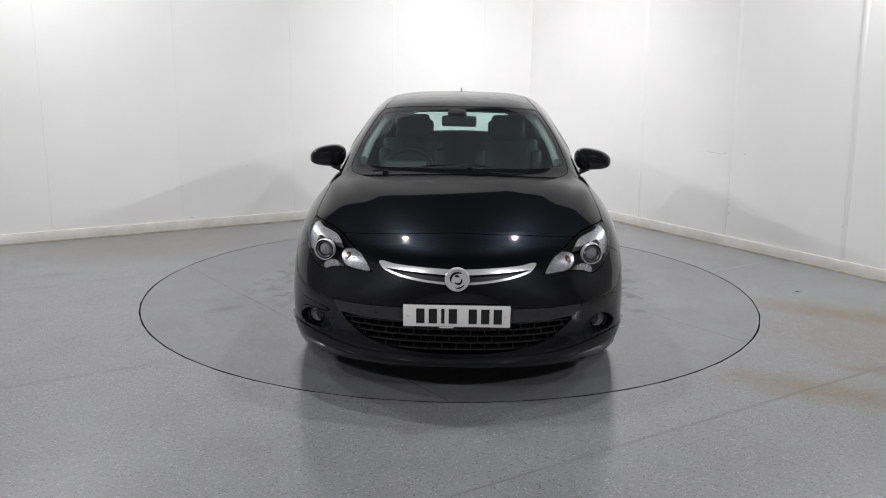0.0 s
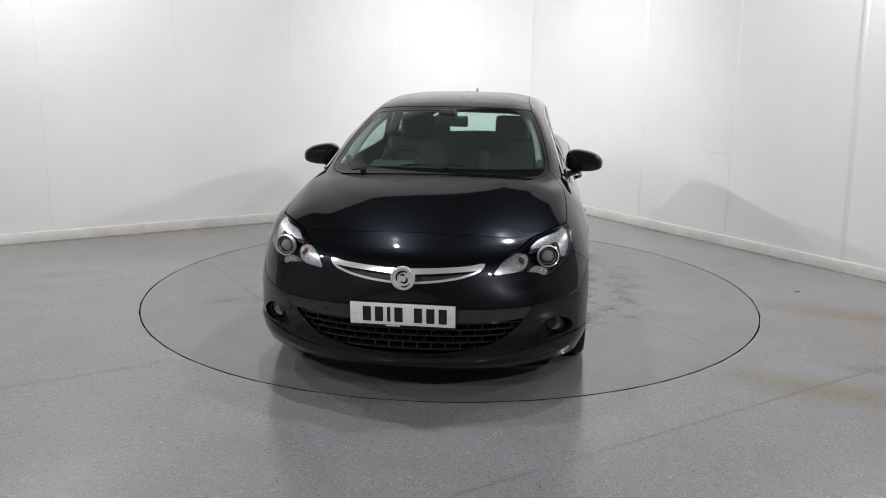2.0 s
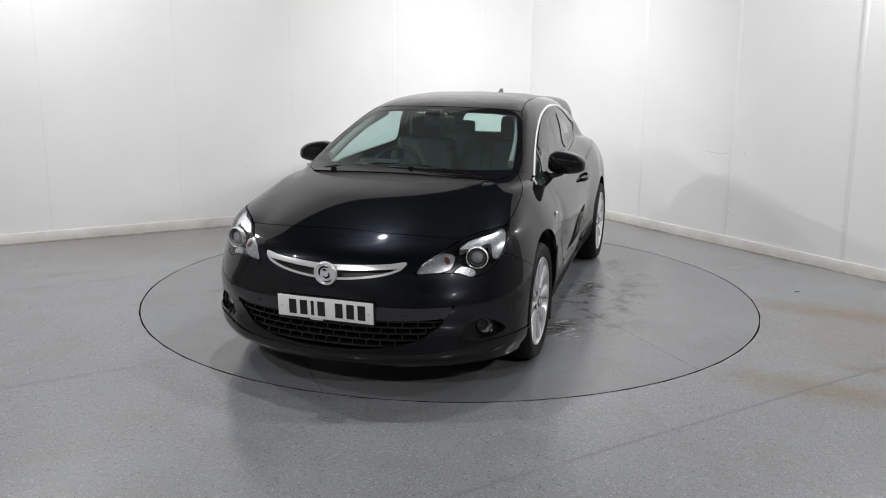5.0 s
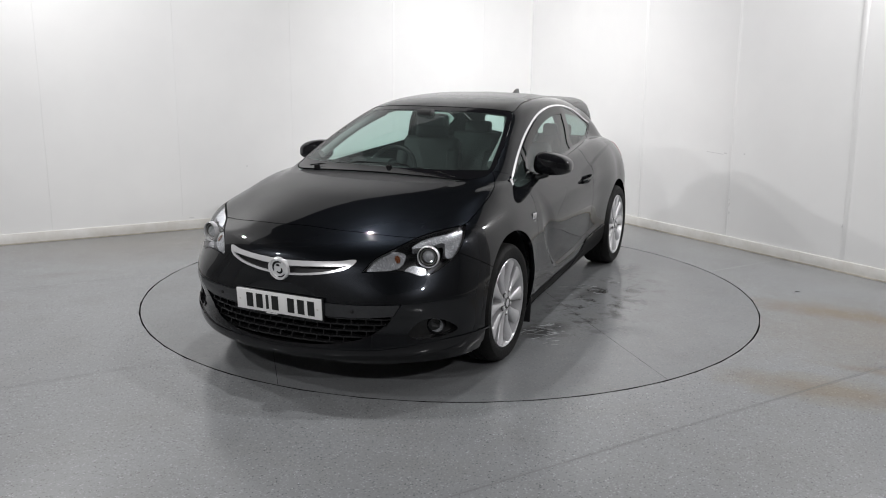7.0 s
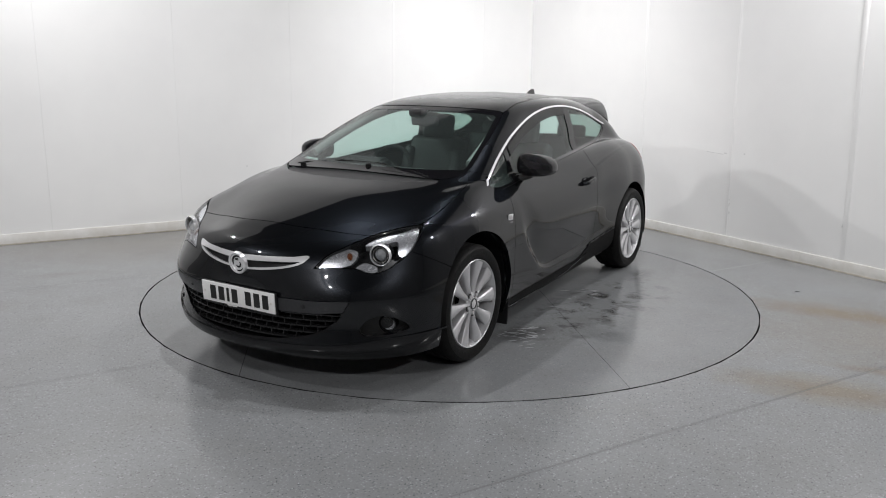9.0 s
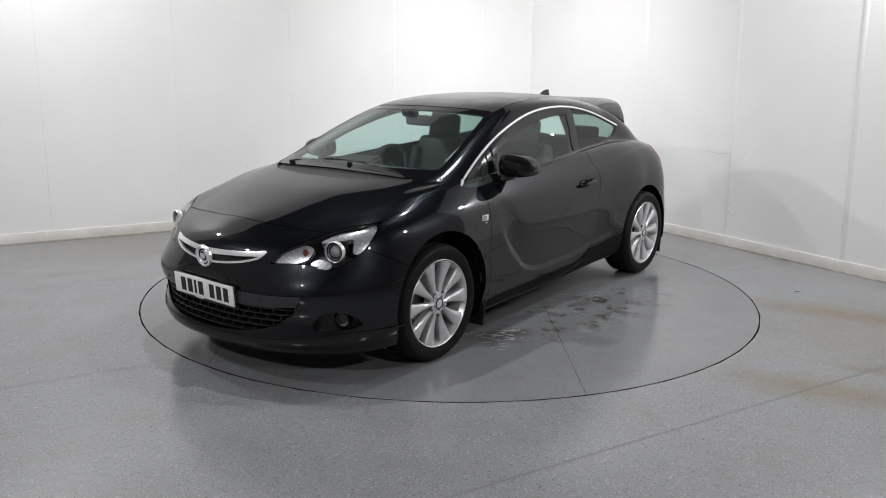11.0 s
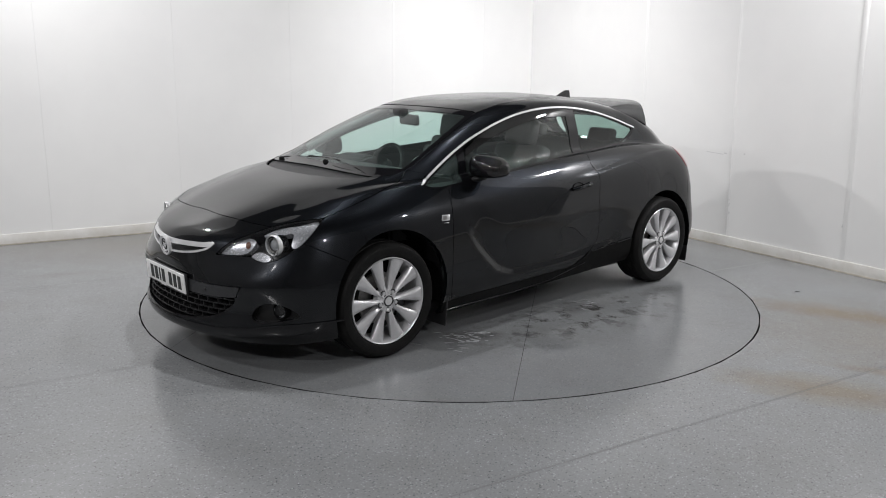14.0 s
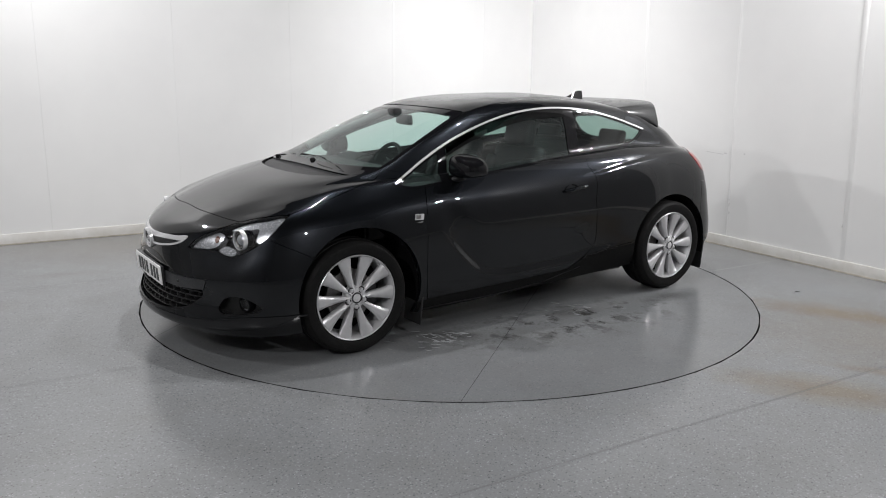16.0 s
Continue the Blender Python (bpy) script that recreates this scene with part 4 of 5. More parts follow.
skin_object("lip_edge", lip_line.moved(0.009), M_GLOSSBLACK, car, "rounded gloss black edge of the front lip", 0.012)

# doors, wings, sills, the rest of the shell
DOOR = np.vstack([spline([(-.835, .92), (-.856, .84), (-.868, .70), (-.870, .52), (-.862, .30), (-.85, .248)], 4)[:-1], spline([(-.85, .248), (-.442, .252), (.045, .263), (.34, .279), (.417, .314), (.492, .352), (.575, .41), (.592, .46), (.578, .60), (.556, .761), (.562, .88), (.560, .935)], 4)[:-1], [(.525, .979), (.548, 1.06), (.3, 1.08), (-.3, 1.02), (-.8, .95)]])
door, skin = take(skin, lambda p: np.minimum(inside(YZ(p), DOOR), p[:, 0] - 0.5))
sill, skin = take(skin, lambda p: np.minimum(np.minimum(p[:, 1] + 0.93, 0.98 - p[:, 1]), np.interp(p[:, 1], [-.93, .36, .5, .98], [.243, .277, .350, .405]) - p[:, 2]), 0.001)
sill_line, _ = whole.cut(lambda p: np.minimum(np.minimum(p[:, 1] - 0.46, 0.955 - p[:, 1]), 0.004 - np.abs(np.interp(p[:, 1], [-.93, .36, .5, .98], [.243, .277, .350, .405]) - p[:, 2])))
sill_foot, _ = whole.cut(lambda p: np.minimum(np.minimum(p[:, 1] + 0.90, 0.47 - p[:, 1]), 0.0035 - np.abs(np.interp(p[:, 1], [-.93, -.3, .1, .47], [.193, .190, .213, .283]) - p[:, 2])))
bumper, skin = take(skin, lambda p: np.minimum(-1.50 - p[:, 1], np.maximum(np.where(p[:, 0] < 0.62, 1.0, -1.0) * 0.3, 0.605 - 0.5 * (p[:, 1] + 1.62) - p[:, 2])), 0.0018)
wing, skin = take(skin, lambda p: np.minimum(np.minimum(-0.80 - p[:, 1], p[:, 0] - 0.5), 1.035 - 0.25 * (p[:, 1] + 1.05) - p[:, 2]), 0.001)
skin_object("front_bumper", bumper, M_PAINT, car, "black metallic front bumper", 0.02)
tailend, skin = take(skin, lambda p: np.minimum(p[:, 1] - 1.70, 0.80 - p[:, 2]), 0.002)
skin_object("rear_bumper", tailend, M_PAINT, car, "black metallic rear bumper", 0.02)
gate, skin = take(skin, lambda p: np.minimum(p[:, 1] - 1.34, 0.58 - p[:, 0]), 0.002)
skin_object("tailgate", gate, M_PAINT, car, "black metallic tailgate", 0.02)
for side in ("near", "far"):
    leaf = skin_object("door", door, M_PAINT, car, "black metallic front door with a pressed hollow", 0.02, side)
    s = 1 if side == "near" else -1
    # pull handle over a dished cup
    cup = spin([(0.0, .052), (-0.012, .046), (-0.022, .028), (-0.026, .001)], 28, axis="X")
    bmesh.ops.transform(cup, matrix=pose(0.858 * s, .325, .832, 0, 0, 180 if s < 0 else 0) @ Matrix.Diagonal((1, 1.15, .72, 1)), verts=cup.verts[:])
    part("handle_cup", cup, M_GLOSSBLACK, leaf, "dark handle cup")
    tube(spline([(.862 * s, .262, .826), (.885 * s, .285, .832), (.889 * s, .35, .842), (.885 * s, .42, .850), (.860 * s, .452, .853)], 5), 0.016, leaf, "pull_handle", M_PAINT, "black pull handle", sides=10, flat=0.8)
    # sill coloured flat black where the paint would reflect the dark floor
    ledge = skin_object("sill", sill.moved(0.004), M_WIPER, car, "matte black sill in place of paint mirroring dark floor", 0.02, side)
    # two raised beads added to draw the sill's highlight lines
    skin_object("sill_edge", sill_line.moved(0.010), M_GLOSSBLACK, ledge, "gloss bead added for the highlight along the sill", 0.012, side)
    skin_object("sill_edge", sill_foot.moved(0.010), M_GLOSSBLACK, ledge, "gloss bead added for the highlight low on the sill", 0.012, side)
    skin_object("front_wing", wing, M_PAINT, car, "black metallic front wing", 0.02, side)
    skin_object("body_side", skin, M_PAINT, car, "black metallic body side with roof rail and rear haunch", 0.02, side)

# wheel arch liners, floor pan, mud flaps
pan = part("floor_pan", boxes((-.60, .60, -2.05, 2.0, .21, .25), (-.80, .80, -.88, .90, .20, .24), (-.58, .58, -1.98, -1.74, .165, .24), bevel=0.01), M_BLACK, car, "black underbody")
for cy, cz, cr in ARCHES:
    for s in (1, -1):
        bm = spin([(0.60, 0.02), (0.60, cr - 0.02), (0.66, cr + 0.004), (0.86, cr + 0.004)], 40, axis="X", arc=math.pi * 1.16, start=-math.pi * 0.08)
        bmesh.ops.transform(bm, matrix=Matrix.Translation((0, cy, cz)), verts=bm.verts[:])
        bmesh.ops.transform(bm, matrix=Matrix.Diagonal((s, 1, 1, 1)), verts=bm.verts[:])
        part("arch_liner", bm, M_GAP, car, "black wheel arch liner")
for (y, x) in ((-0.925, 0.80), (1.775, 0.735)):
    for s in (1, -1):
        bm = bmesh.new()
        box(bm, -0.085, 0.085, -0.006, 0.006, 0.095, 0.36)
        bmesh.ops.bevel(bm, geom=bm.edges[:], offset=0.004, segments=1, affect="EDGES")
        bmesh.ops.transform(bm, matrix=pose(x * s, y, 0, -7, 0, 4 * s), verts=bm.verts[:])
        part("mud_flap", bm, M_BLACK, car, "black rubber mud flap")


# wheels
def wheel_at(x, y, s, first=[]):
    m = pose(x * s, y, HUB_Z, 0, 0, 0 if s > 0 else 180)
    if first:
        w = copy_thing(first[0], m)
        w.parent = car
        return w
    w = new("wheel")
    w.parent = car
    w.matrix_basis = m
    w["label"] = "ten-spoke silver alloy wheel with a black tyre"
    side = [(-.010, .247), (.006, .258), (.016, .285), (.012, .312), (-.004, .327)]
    tread = [(-.022, .3345), (-.046, .3352), (-.049, .329), (-.058, .329), (-.061, .336), (-.098, .3364), (-.101, .329), (-.110, .329), (-.113, .3364), (-.150, .336), (-.153, .329), (-.162, .329), (-.165, .3352), (-.19, .334)]
    prof = side + tread + [(-.208, .325), (-.222, .30), (-.215, .255), (-.20, .247)]
    part("tyre", spin(prof, 96, closed=True, axis="X"), M_RUBBER, w, "black low-profile tyre", 35)
    part("rim", spin([(-.008, .2515), (.004, .2515), (.007, .2485), (.004, .2445), (-.006, .2415), (-.018, .234), (-.05, .228), (-.20, .226), (-.20, .247), (-.012, .247)], 96, closed=True, axis="X"), M_ALLOY, w, "silver alloy rim", 35)
    rows = [(.040, .0125, -.006, .000), (.075, .0145, -.012, -.005), (.115, .0190, -.014, -.005), (.155, .0262, -.012, -.003), (.195, .0345, -.008, 0), (.225, .0425, -.005, .002), (.241, .0455, -.005, .0015)]
    for k in range(10):
        bm = bmesh.new()
        rings = []
        for r, half, edge, ridge in rows:
            rings.append([bm.verts.new(c) for c in ((edge - .045, -half * .7, r), (edge - .008, -half, r), (edge, -half * .88, r), (ridge, -half * .1, r), (edge, half * .88, r), (edge - .008, half, r), (edge - .045, half * .7, r))])
        for a, b in zip(rings, rings[1:]):
            for i in range(7):
                bm.faces.new((a[i], a[(i + 1) % 7], b[(i + 1) % 7], b[i]))
        bm.faces.new(rings[0]), bm.faces.new(rings[-1])
        bmesh.ops.transform(bm, matrix=Matrix.Rotation(radians(18 + 36 * k), 4, "X"), verts=bm.verts[:])
        part("spoke", bm, M_ALLOY, w, "", 50)
    part("hub", spin([(-.06, .066), (-.014, .066), (-.007, .060), (-.005, .036), (-.006, .001)], 48, axis="X"), M_ALLOY, w, "silver wheel hub", 35)
    part("centre_cap", spin([(-.008, .033), (.000, .033), (.003, .029), (.002, .024), (.005, .014), (.006, .0005)], 40, axis="X"), M_SATIN, w, "round satin centre cap", 35)
    part("cap_ring", spin([(.0015, .0325), (.0046, .031), (.0046, .0255), (.002, .0245)], 40, closed=True, axis="X"), M_BLACK, w, "", 35)
    for k in range(5):
        bm = spin([(-.012, .0118), (.000, .0118), (.003, .0095), (.003, .0005)], 6, axis="X")
        bmesh.ops.transform(bm, matrix=Matrix.Rotation(radians(180 + 72 * k), 4, "X") @ Matrix.Translation((0, 0, .055)), verts=bm.verts[:])
        part("wheel_bolt", bm, M_ALLOY, w, "", 20)
        bm = spin([(-.0055, .0195), (-.0038, .0195), (-.0038, .0145), (-.010, .0125)], 20, axis="X")
        bmesh.ops.transform(bm, matrix=Matrix.Rotation(radians(180 + 72 * k), 4, "X") @ Matrix.Translation((0, 0, .055)), verts=bm.verts[:])
        part("bolt_seat", bm, M_BLACK, w, "", 35)
    bm = spin([(-.085, .06), (-.085, .150), (-.11, .150), (-.11, .06)], 48, closed=True, axis="X")
    part("brake_disc", bm, M_STEEL, w, "steel brake disc", 35)
    part("brake_caliper", boxes((-.13, -.065, .07, .17, -.075, .075), bevel=.015), M_BLACK, w, "dark brake caliper")
    part("wheel_back", spin([(-.150, .001), (-.150, .224)], 48, axis="X"), M_GAP, w, "dark wheel back")
    valve = spin([(-.03, .004), (.0, .004), (.003, .003), (.003, .0005)], 10, axis="X")
    bmesh.ops.transform(valve, matrix=Matrix.Rotation(radians(-100), 4, "X") @ Matrix.Translation((0, 0, .222)), verts=valve.verts[:])
    part("tyre_valve", valve, M_STEEL, w)
    first.append(w)
    return w


for x, y in ((0.893, -AXLE), (0.866, AXLE)):
    for s in (1, -1):
        wheel_at(x, y, s)


# door mirrors
def mirror(s):
    root = new("door_mirror")
    root.parent = car
    root.matrix_basis = Matrix.Translation((0.888 * s, -.575, 1.036))
    root["label"] = "gloss black door mirror"
    bm = bmesh.new()
    bmesh.ops.create_uvsphere(bm, u_segments=48, v_segments=28, radius=1.0)
    for v in bm.verts:
        x, y, z = v.co
        p = [math.copysign(abs(c) ** 0.66, c) for c in (x, y, z)]
        px, py, pz = p[0] * 0.120, p[1] * 0.095, p[2] * 0.079
        py = min(py, 0.062)
        out = (px + 0.12) / 0.24
        pz *= 1.04 - 0.34 * out ** 2
        pz = pz * 0.84 if pz < 0 else pz
        pz += 0.004 - 0.014 * out ** 2
        py += 0.11 * max(px, 0)
        v.co = (px * s, py, pz)
    part("mirror_shell", bm, M_GLOSSBLACK, root, "gloss black mirror shell", 50)
    bm = spin([(0.0, 1.0), (0.01, 0.97), (0.012, 0.001)], 40, axis="Y")
    bmesh.ops.transform(bm, matrix=Matrix.Translation((0, .064, 0)) @ Matrix.Diagonal((.098, .3, .056, 1)), verts=bm.verts[:])
    part("mirror_glass", bm, M_CHROME, root, "mirror glass")
    tube(spline([(-.03 * s, .0, -.058), (-.075 * s, -.012, -.075), (-.115 * s, -.03, -.082)], 5), 0.026, root, "mirror_arm", M_BLACK, "black mirror arm", sides=12, flat=0.7)
    part("mirror_foot", boxes((-.135 * s - .02, -.135 * s + .035, -.085, .05, -.105, -.055), bevel=0.012), M_GLOSSBLACK, root, "gloss black mirror foot")


mirror(1)
mirror(-1)

# number plate: its registration is drawn as plain bars
plate = part("number_plate", boxes((-.26, .26, -.004, .004, -.0555, .0555), bevel=0.003), M_PLATE, car, "white front number plate with dark bars")
plate.matrix_basis = pose(0, -2.262, 0.449, 4, 0, 0)
x = -0.196
for k in range(7):
    w = 0.016 if k == 2 else 0.040
    part("plate_bar", boxes((x, x + w, -.0062, -.0045, -.0375, .0375)), M_INK, plate)
    x += w + 0.0205 + (0.036 if k == 3 else 0)
for s in (1, -1):
    bm = spin([(-.006, .006), (-.0075, .004), (-.008, .0005)], 14, axis="Y")
    bmesh.ops.transform(bm, matrix=Matrix.Translation((.238 * s, 0, .0)), verts=bm.verts[:])
    part("plate_screw", bm, M_TRIM, plate)
holder = part("plate_holder", boxes((-.262, .262, .004, .020, -.066, .055), bevel=0.004), M_BLACK, plate, "black plate holder")
part("holder_bar", boxes((-.085, -.015, .0015, .0036, -.0645, -.0585)), M_PLATE, plate)

# nose emblem: a plain ring with a raised disc
emblem = new("emblem")
emblem.parent = car
emblem.matrix_basis = pose(0, -2.252, 0.628, 8, 0, 0)
emblem["label"] = "round chrome emblem"
part("emblem_ring", spin([(0.012, .060), (-.006, .060), (-.010, .056), (-.008, .050), (.0, .049)], 56, axis="Y"), M_SATIN, emblem, "chrome ring")
part("emblem_ground", spin([(-.001, .0495), (-.002, .0005)], 40, axis="Y"), M_SATIN, emblem, "satin metal disc")
bm = bmesh.new()
for cx, cz, r0, r1, a0, a1 in ((.004, .002, .030, .041, 60, 205), (.004, -.004, .012, .022, -150, 40), (-.002, .010, .006, .016, 20, 150), (.002, -.006, .033, .040, 250, 330)):
    low, high = [], []
    for i in range(13):
        t = radians(a0 + (a1 - a0) * i / 12)
        w = math.sin(math.pi * (0.08 + 0.84 * i / 12))
        mid, half = (r0 + r1) / 2, (r1 - r0) / 2 * w
        low.append(bm.verts.new((cx + (mid - half) * math.cos(t), -.0045, cz + (mid - half) * math.sin(t))))
        high.append(bm.verts.new((cx + (mid + half) * math.cos(t), -.0045, cz + (mid + half) * math.sin(t))))
    for i in range(12):
        bm.faces.new((low[i], low[i + 1], high[i + 1], high[i]))
bmesh.ops.recalc_face_normals(bm, faces=bm.faces[:])
bmesh.ops.solidify(bm, geom=bm.faces[:], thickness=0.003)
part("emblem_relief", bm, M_GLOSSBLACK, emblem, "black curved inlay")

# wing badges
for s in (1, -1):
    badge = part("wing_badge", boxes((-.002, .004, -.032, .032, -.018, .018), bevel=0.003), M_SATIN, car, "small chrome wing badge")
    badge.matrix_basis = pose(.8945 * s, -.925, .766, -3, 0, 2 * s)
    part("badge_bar", boxes((-.001, .004, -.026, .026, -.040, -.028), bevel=0.002), M_SATIN, badge)
    part("badge_inset", boxes((.0042 if s > 0 else -.0026, .005 if s > 0 else -.0022, -.024, .006, -.011, .011)), M_STEEL, badge)

# washer nozzles, wipers
def on_screen(x, y):
    k = np.argmin((SCREEN_V[:, 0] - abs(x)) ** 2 + (SCREEN_V[:, 1] - y) ** 2)
    return Vector((x, y, SCREEN_V[k, 2] - 0.004))


SCREEN_V = whole.v[(whole.v[:, 1] > -1.40) & (whole.v[:, 1] < -0.9) & (whole.v[:, 2] > .95)]
for pivot, elbow, tip, tail_end in (((.06, -1.21), (.26, -1.24), (.50, -1.215), (.02, -1.15)), ((-.44, -1.235), (-.26, -1.20), (.03, -1.155), (-.52, -1.19))):
    wiper = new("wiper")
    wiper.parent = car
    wiper["label"] = "black windscreen wiper"
    pts = [on_screen(*q) for q in (pivot, elbow, tip)]
    tube(spline(pts, 6), 0.008, wiper, "wiper_arm", M_WIPER, "black wiper arm", sides=8, flat=0.6)
    a, b = on_screen(*tail_end), on_screen(*tip)
    line = [a.lerp(b, t) for t in np.linspace(0, 1, 9)]
    line = [on_screen(q.x, q.y) - Vector((0, 0, .004)) for q in line]
    tube(line, 0.006, wiper, "wiper_blade", M_WIPER, "black rubber wiper blade", sides=6, flat=1.4)
    bm = spin([(-.02, .018), (.016, .018), (.022, .012), (.022, .001)], 20, axis="Z")
    bmesh.ops.transform(bm, matrix=Matrix.Translation(pts[0]), verts=bm.verts[:])
    part("wiper_pivot", bm, M_WIPER, wiper)

# aerial fin
bm = bmesh.new()
rows = []
for t in np.linspace(0, 1, 9):
    y = 1.035 + 0.155 * t
    top = 1.420 + 0.045 * math.sin(min(t * 1.15, 1.0) * math.pi / 2) ** 1.3 - 0.012 * max(t - 0.8, 0)
    half = 0.024 * (1 - 0.3 * t)
    rows.append([bm.verts.new(c) for c in ((-half, y, 1.385), (-half * .9, y, 1.408), (-.004, y, top), (.004, y, top), (half * .9, y, 1.408), (half, y, 1.385))])
for a, b in zip(rows, rows[1:]):
    for i in range(5):
        bm.faces.new((a[i], a[i + 1], b[i + 1], b[i]))
bm.faces.new(rows[0]), bm.faces.new(rows[-1])
part("aerial", bm, M_GLOSSBLACK, car, "black roof aerial fin", 35)

# roof spoiler
TOPS = whole.v[(whole.v[:, 1] > .9) & (whole.v[:, 2] > 1.1)]


def roof_z(x, y):
    d = (TOPS[:, 0] - abs(x)) ** 2 + (TOPS[:, 1] - y) ** 2
    k = np.argsort(d)[:4]
    w = 1 / (d[k] + 1e-6)
    return float((TOPS[k, 2] * w).sum() / w.sum())


# each row: across, front and trailing place along the car, trailing height, the way inwards
SPOILER = [(0, 1.13, 0, 1.635, 1.394, 0, -1), (.2, 1.128, .2, 1.625, 1.394, 0, -1), (.36, 1.12, .36, 1.585, 1.390, 0, -1), (.455, 1.10, .452, 1.528, 1.376, -.2, -1),
           (.503, 1.09, .512, 1.488, 1.348, -.55, -.83), (.535, 1.15, .543, 1.470, 1.308, -.9, -.4), (.556, 1.27, .562, 1.468, 1.264, -1, -.1), (.572, 1.42, .576, 1.466, 1.206, -1, 0)]
half = spline(SPOILER, 6)
bm = bmesh.new()
rows = []
for side, line in ((-1, half[::-1]), (1, half[1:])):
    for xf, yf, xt, yt, zt, ix, iz in line:
        zf = max(roof_z(xf, yf), zt) if xf > 0.53 else roof_z(xf, yf)
        ring = []
        for t in (0, .25, .5, .75, .93, 1.0):
            swell = 0.014 * math.sin(math.pi * t) * (1.0 if xf < 0.5 else 0.4)
            x, z = xf + (xt - xf) * t - ix * swell, zf + (zt - zf) * t - iz * swell - (0.004 if t == 1.0 else 0)
            ring.append(bm.verts.new((x * side, yf + (yt - yf) * t, z)))
        for y, depth, t in ((yt - 0.004, 0.020, 1.0), (yt - 0.10 * (yt - yf) / 0.5, 0.034, 0.8), (yf + 0.6 * (yt - yf), 0.036, 0.6), (yf + 0.01, 0.012, 0.0)):
            ring.append(bm.verts.new(((xf + (xt - xf) * t + ix * depth) * side, y, zf + (zt - zf) * t + iz * depth)))
        rows.append(ring)
for a, b in zip(rows, rows[1:]):
    for k in range(10):
        bm.faces.new((a[k], a[(k + 1) % 10], b[(k + 1) % 10], b[k]))
bm.faces.new(rows[0]), bm.faces.new(rows[-1])
part("roof_spoiler", bm, M_ROOF, car, "black roof spoiler with ends turned down", 50)

# ---- inside the car ----
lining, _ = whole.cut(lambda p: np.minimum(np.minimum(p[:, 1] + 1.0, 0.975 + 0.04 * step(p[:, 1], 0, 1.2) - p[:, 2]), p[:, 2] - 0.26))
for cy, cz, cr in ARCHES:
    _, lining = lining.cut(lambda p: np.where(p[:, 0] > 0.5, cr + 0.01 - np.hypot(p[:, 1] - cy, p[:, 2] - cz), -1.0))
skin_object("interior_lining", lining.moved(-0.035), M_DASH, car, "dark interior trim panels", 0)
head, _ = whole.cut(lambda p: np.minimum(np.minimum(inside(XY(p), ROOF), p[:, 2] - 1.30), p[:, 1] + 0.30))
skin_object("headlining", head.moved(-0.03), M_CLOTH, car, "grey cloth headlining", 0)


def prism(rows, x0, x1, bevel=0.0):
    """An outline in y and z carried across the car."""
    bm = bmesh.new()
    a, b = [bm.verts.new((x0, y, z)) for y, z in rows], [bm.verts.new((x1, y, z)) for y, z in rows]
    bm.faces.new(a), bm.faces.new(b)
    for i in range(len(a)):
        bm.faces.new((a[i], a[(i + 1) % len(a)], b[(i + 1) % len(a)], b[i]))
    if bevel:
        bmesh.ops.bevel(bm, geom=bm.edges[:], offset=bevel, segments=3, affect="EDGES")
    return bm


dash = part("dashboard", prism([(-1.16, .955), (-.95, .985), (-.74, .985), (-.64, .955), (-.62, .88), (-.66, .62), (-1.16, .60)], -.665, .665, 0.02), M_DASH, car, "dark grey moulded dashboard")
part("instrument_hood", prism([(-.78, .96), (-.72, 1.015), (-.62, 1.022), (-.58, .985), (-.60, .90)], -.52, -.20, 0.02), M_SEAT, dash, "black instrument hood")
part("centre_stack", prism([(-.70, .97), (-.60, .93), (-.54, .62), (-.1, .56), (-.1, .45), (-.70, .45)], -.13, .13, 0.015), M_BLACK, dash, "black centre console")
wheel_ob = new("steering_wheel")
wheel_ob.parent = car
wheel_ob["label"] = "black three-spoke steering wheel"
wheel_ob.matrix_basis = pose(-.350, -.435, .905, -26, 0, 0)
a = np.linspace(0, 2 * math.pi, 48, endpoint=False)
tube(np.stack([.184 * np.cos(a), 0 * a, .184 * np.sin(a)], 1), .0155, wheel_ob, "wheel_rim", M_SEAT, "black leather rim", closed=True, sides=10)
for ang in (0, 180, 270):
    r = radians(ang)
    tube([(0.05 * math.cos(r), -.02, .05 * math.sin(r)), (.18 * math.cos(r), 0, .18 * math.sin(r))], .016, wheel_ob, "wheel_spoke", M_SATIN if ang == 270 else M_BLACK, sides=8)
part("wheel_boss", spin([(-.035, .07), (.01, .07), (.022, .055), (.026, .001)], 32, axis="Y"), M_DASH, wheel_ob, "padded boss")
tube([(-.35, -.70, .84), (-.35, -.46, .895)], .035, wheel_ob, "steering_column", M_DASH).matrix_basis = wheel_ob.matrix_basis.inverted()


def cushion(w, d, h, bevel, m, parent, name, mat, label=""):
    bm = boxes((-w / 2, w / 2, -d / 2, d / 2, -h / 2, h / 2))
    bmesh.ops.bevel(bm, geom=bm.edges[:], offset=bevel, segments=4, profile=0.6, affect="EDGES")
    bmesh.ops.transform(bm, matrix=m, verts=bm.verts[:])
    return part(name, bm, mat, parent, label, 60)


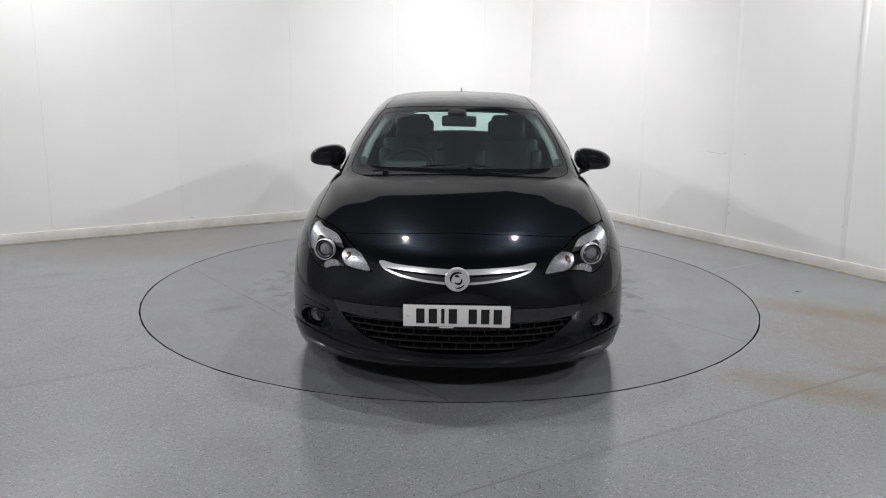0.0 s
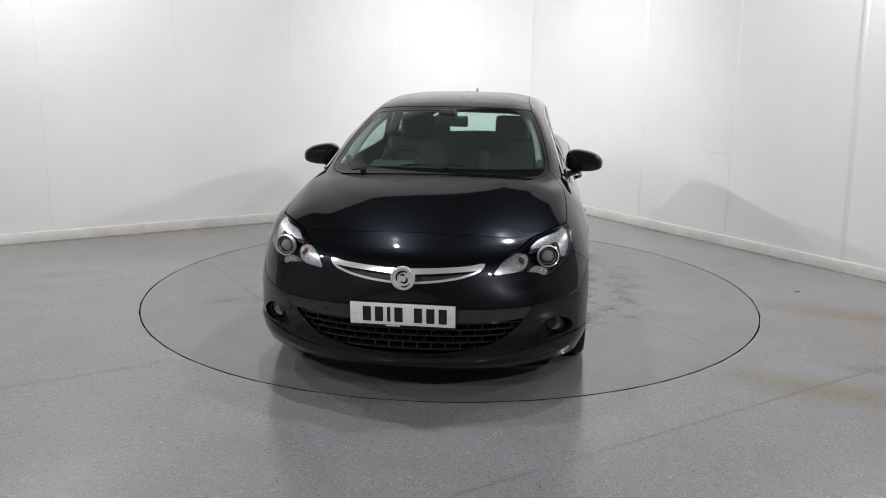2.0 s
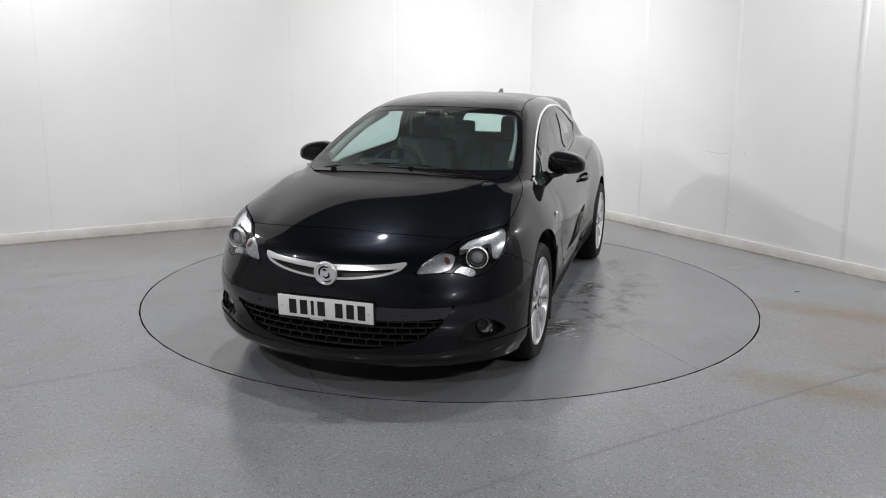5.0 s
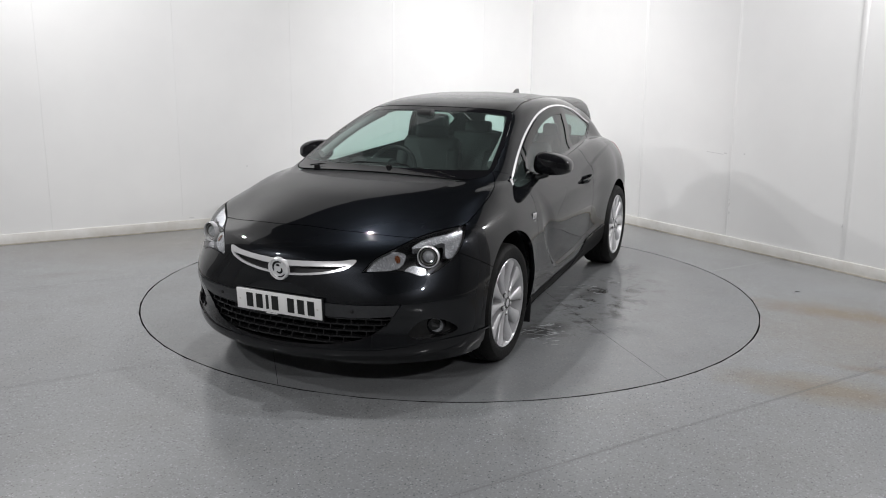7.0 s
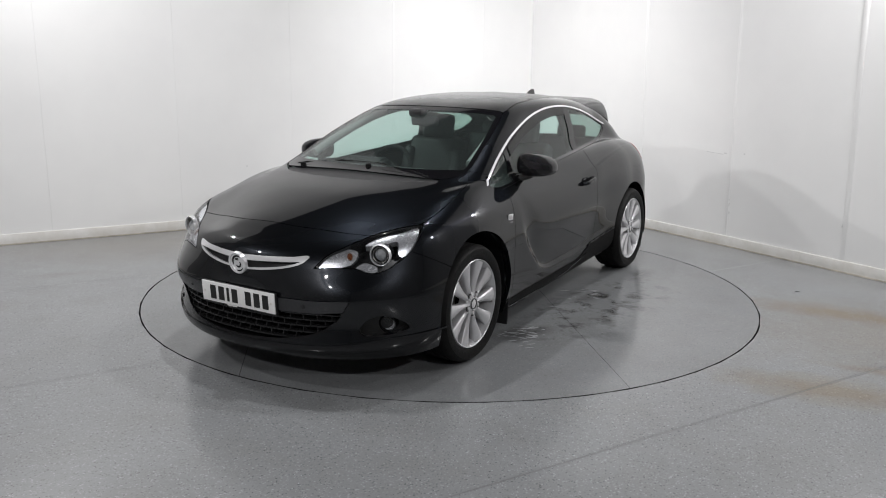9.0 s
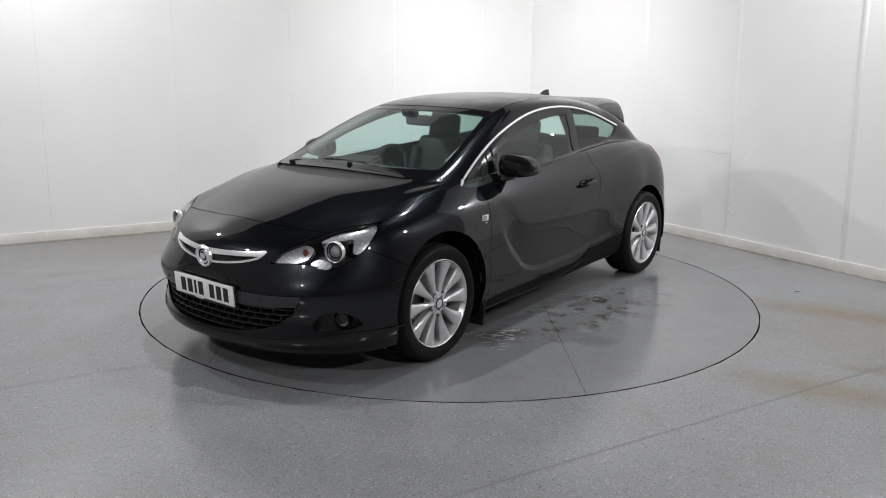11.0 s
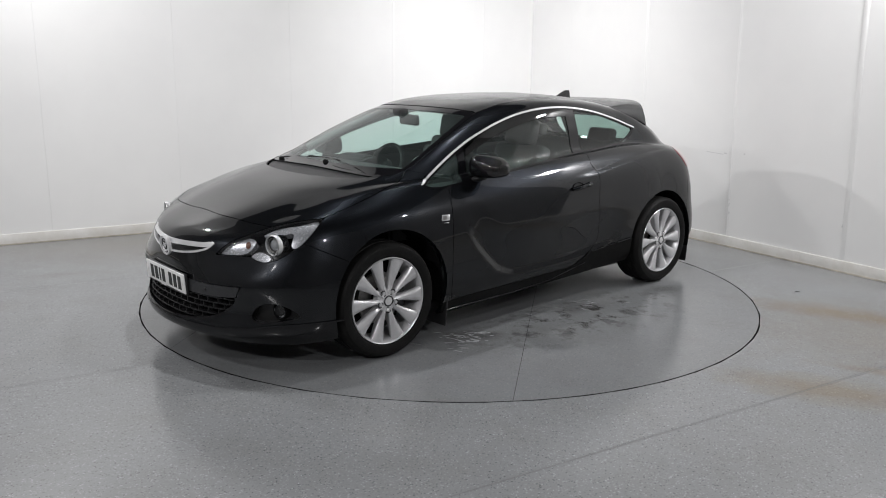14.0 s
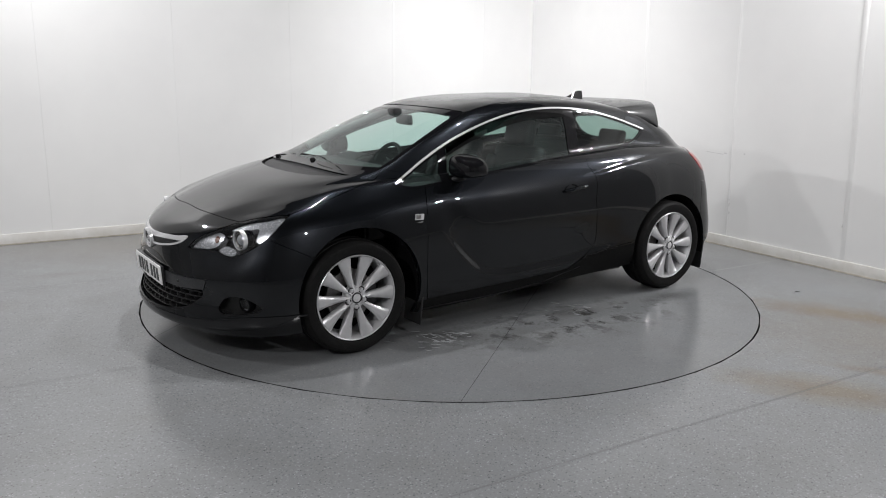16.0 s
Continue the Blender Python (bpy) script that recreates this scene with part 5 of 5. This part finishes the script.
for s in (1, -1):
    seat = new("front_seat")
    seat.parent = car
    seat.matrix_basis = Matrix.Translation((.365 * s, 0, 0))
    seat["label"] = "black leather front seat"
    cushion(.50, .52, .16, .06, pose(0, -.12, .50, 6, 0, 0), seat, "seat_cushion", M_SEAT)
    cushion(.47, .13, .64, .055, pose(0, .195, .79, -16, 0, 0), seat, "seat_back", M_SEAT)
    for k in (1, -1):
        cushion(.09, .17, .52, .04, pose(.215 * k, .165, .76, -16, 0, 8 * k), seat, "side_bolster", M_SEAT)
        tube([(.073 * k, .262, 1.05), (.073 * k, .272, 1.13)], .007, seat, "headrest_post", M_CHROME, "steel headrest post")
    cushion(.26, .10, .19, .045, pose(0, .265, 1.185, -10, 0, 0), seat, "headrest", M_SEAT)
bench = new("rear_seat")
bench.parent = car
bench["label"] = "black rear bench seat"
cushion(1.16, .5, .16, .06, pose(0, .78, .52, 5, 0, 0), bench, "bench_cushion", M_SEAT)
cushion(1.16, .14, .58, .05, pose(0, 1.09, .80, -18, 0, 0), bench, "bench_back", M_SEAT)
for x in (-.36, .36):
    cushion(.24, .08, .12, .035, pose(x, 1.19, 1.12, -12, 0, 0), bench, "bench_headrest", M_SEAT)
part("parcel_shelf", boxes((-.52, .52, 1.22, 1.72, .98, 1.0), bevel=.008), M_DASH, car, "dark parcel shelf")
inner = new("interior_mirror")
inner.parent = car
inner.matrix_basis = pose(-.01, -.475, 1.275, 4, 0, -10)
inner["label"] = "black interior mirror under the windscreen"
cushion(.235, .04, .072, .018, Matrix(), inner, "mirror_case", M_BLACK)
tube([(0, -.01, .03), (0, -.055, .065)], .014, inner, "mirror_stem", M_BLACK)
part("sensor_box", boxes((-.06, .06, -.10, -.035, .03, .085), bevel=.015), M_BLACK, inner, "black sensor box")
for s in (1, -1):
    tube(spline([(.645 * s, .55, 1.0), (.60 * s, .53, 1.18), (.545 * s, .50, 1.33)], 5), .035, car, "inner_pillar", M_DASH, "dark inner door pillar", sides=8)

for s in (1, -1):
    line = spline([(.605 * s, -.93, 1.055), (.575 * s, -.68, 1.165), (.53 * s, -.46, 1.255), (.47 * s, -.30, 1.318)], 6)
    tube(line, .022, car, "inner_screen_pillar", M_CLOTH, "pale grey inner screen pillar trim", sides=8, flat=1.3)


# ---- what moves ----
def motions():
    turn = [(t, pose(0, 0, 0, 0, 0, -(0.74 + 3.394 * t))) for t in np.arange(0, 16.01, 0.5)]
    walk(turntable, turn)
    walk(car, [(t, m @ Matrix.Translation((0.067, 0.033, 0))) for t, m in turn])


motions()
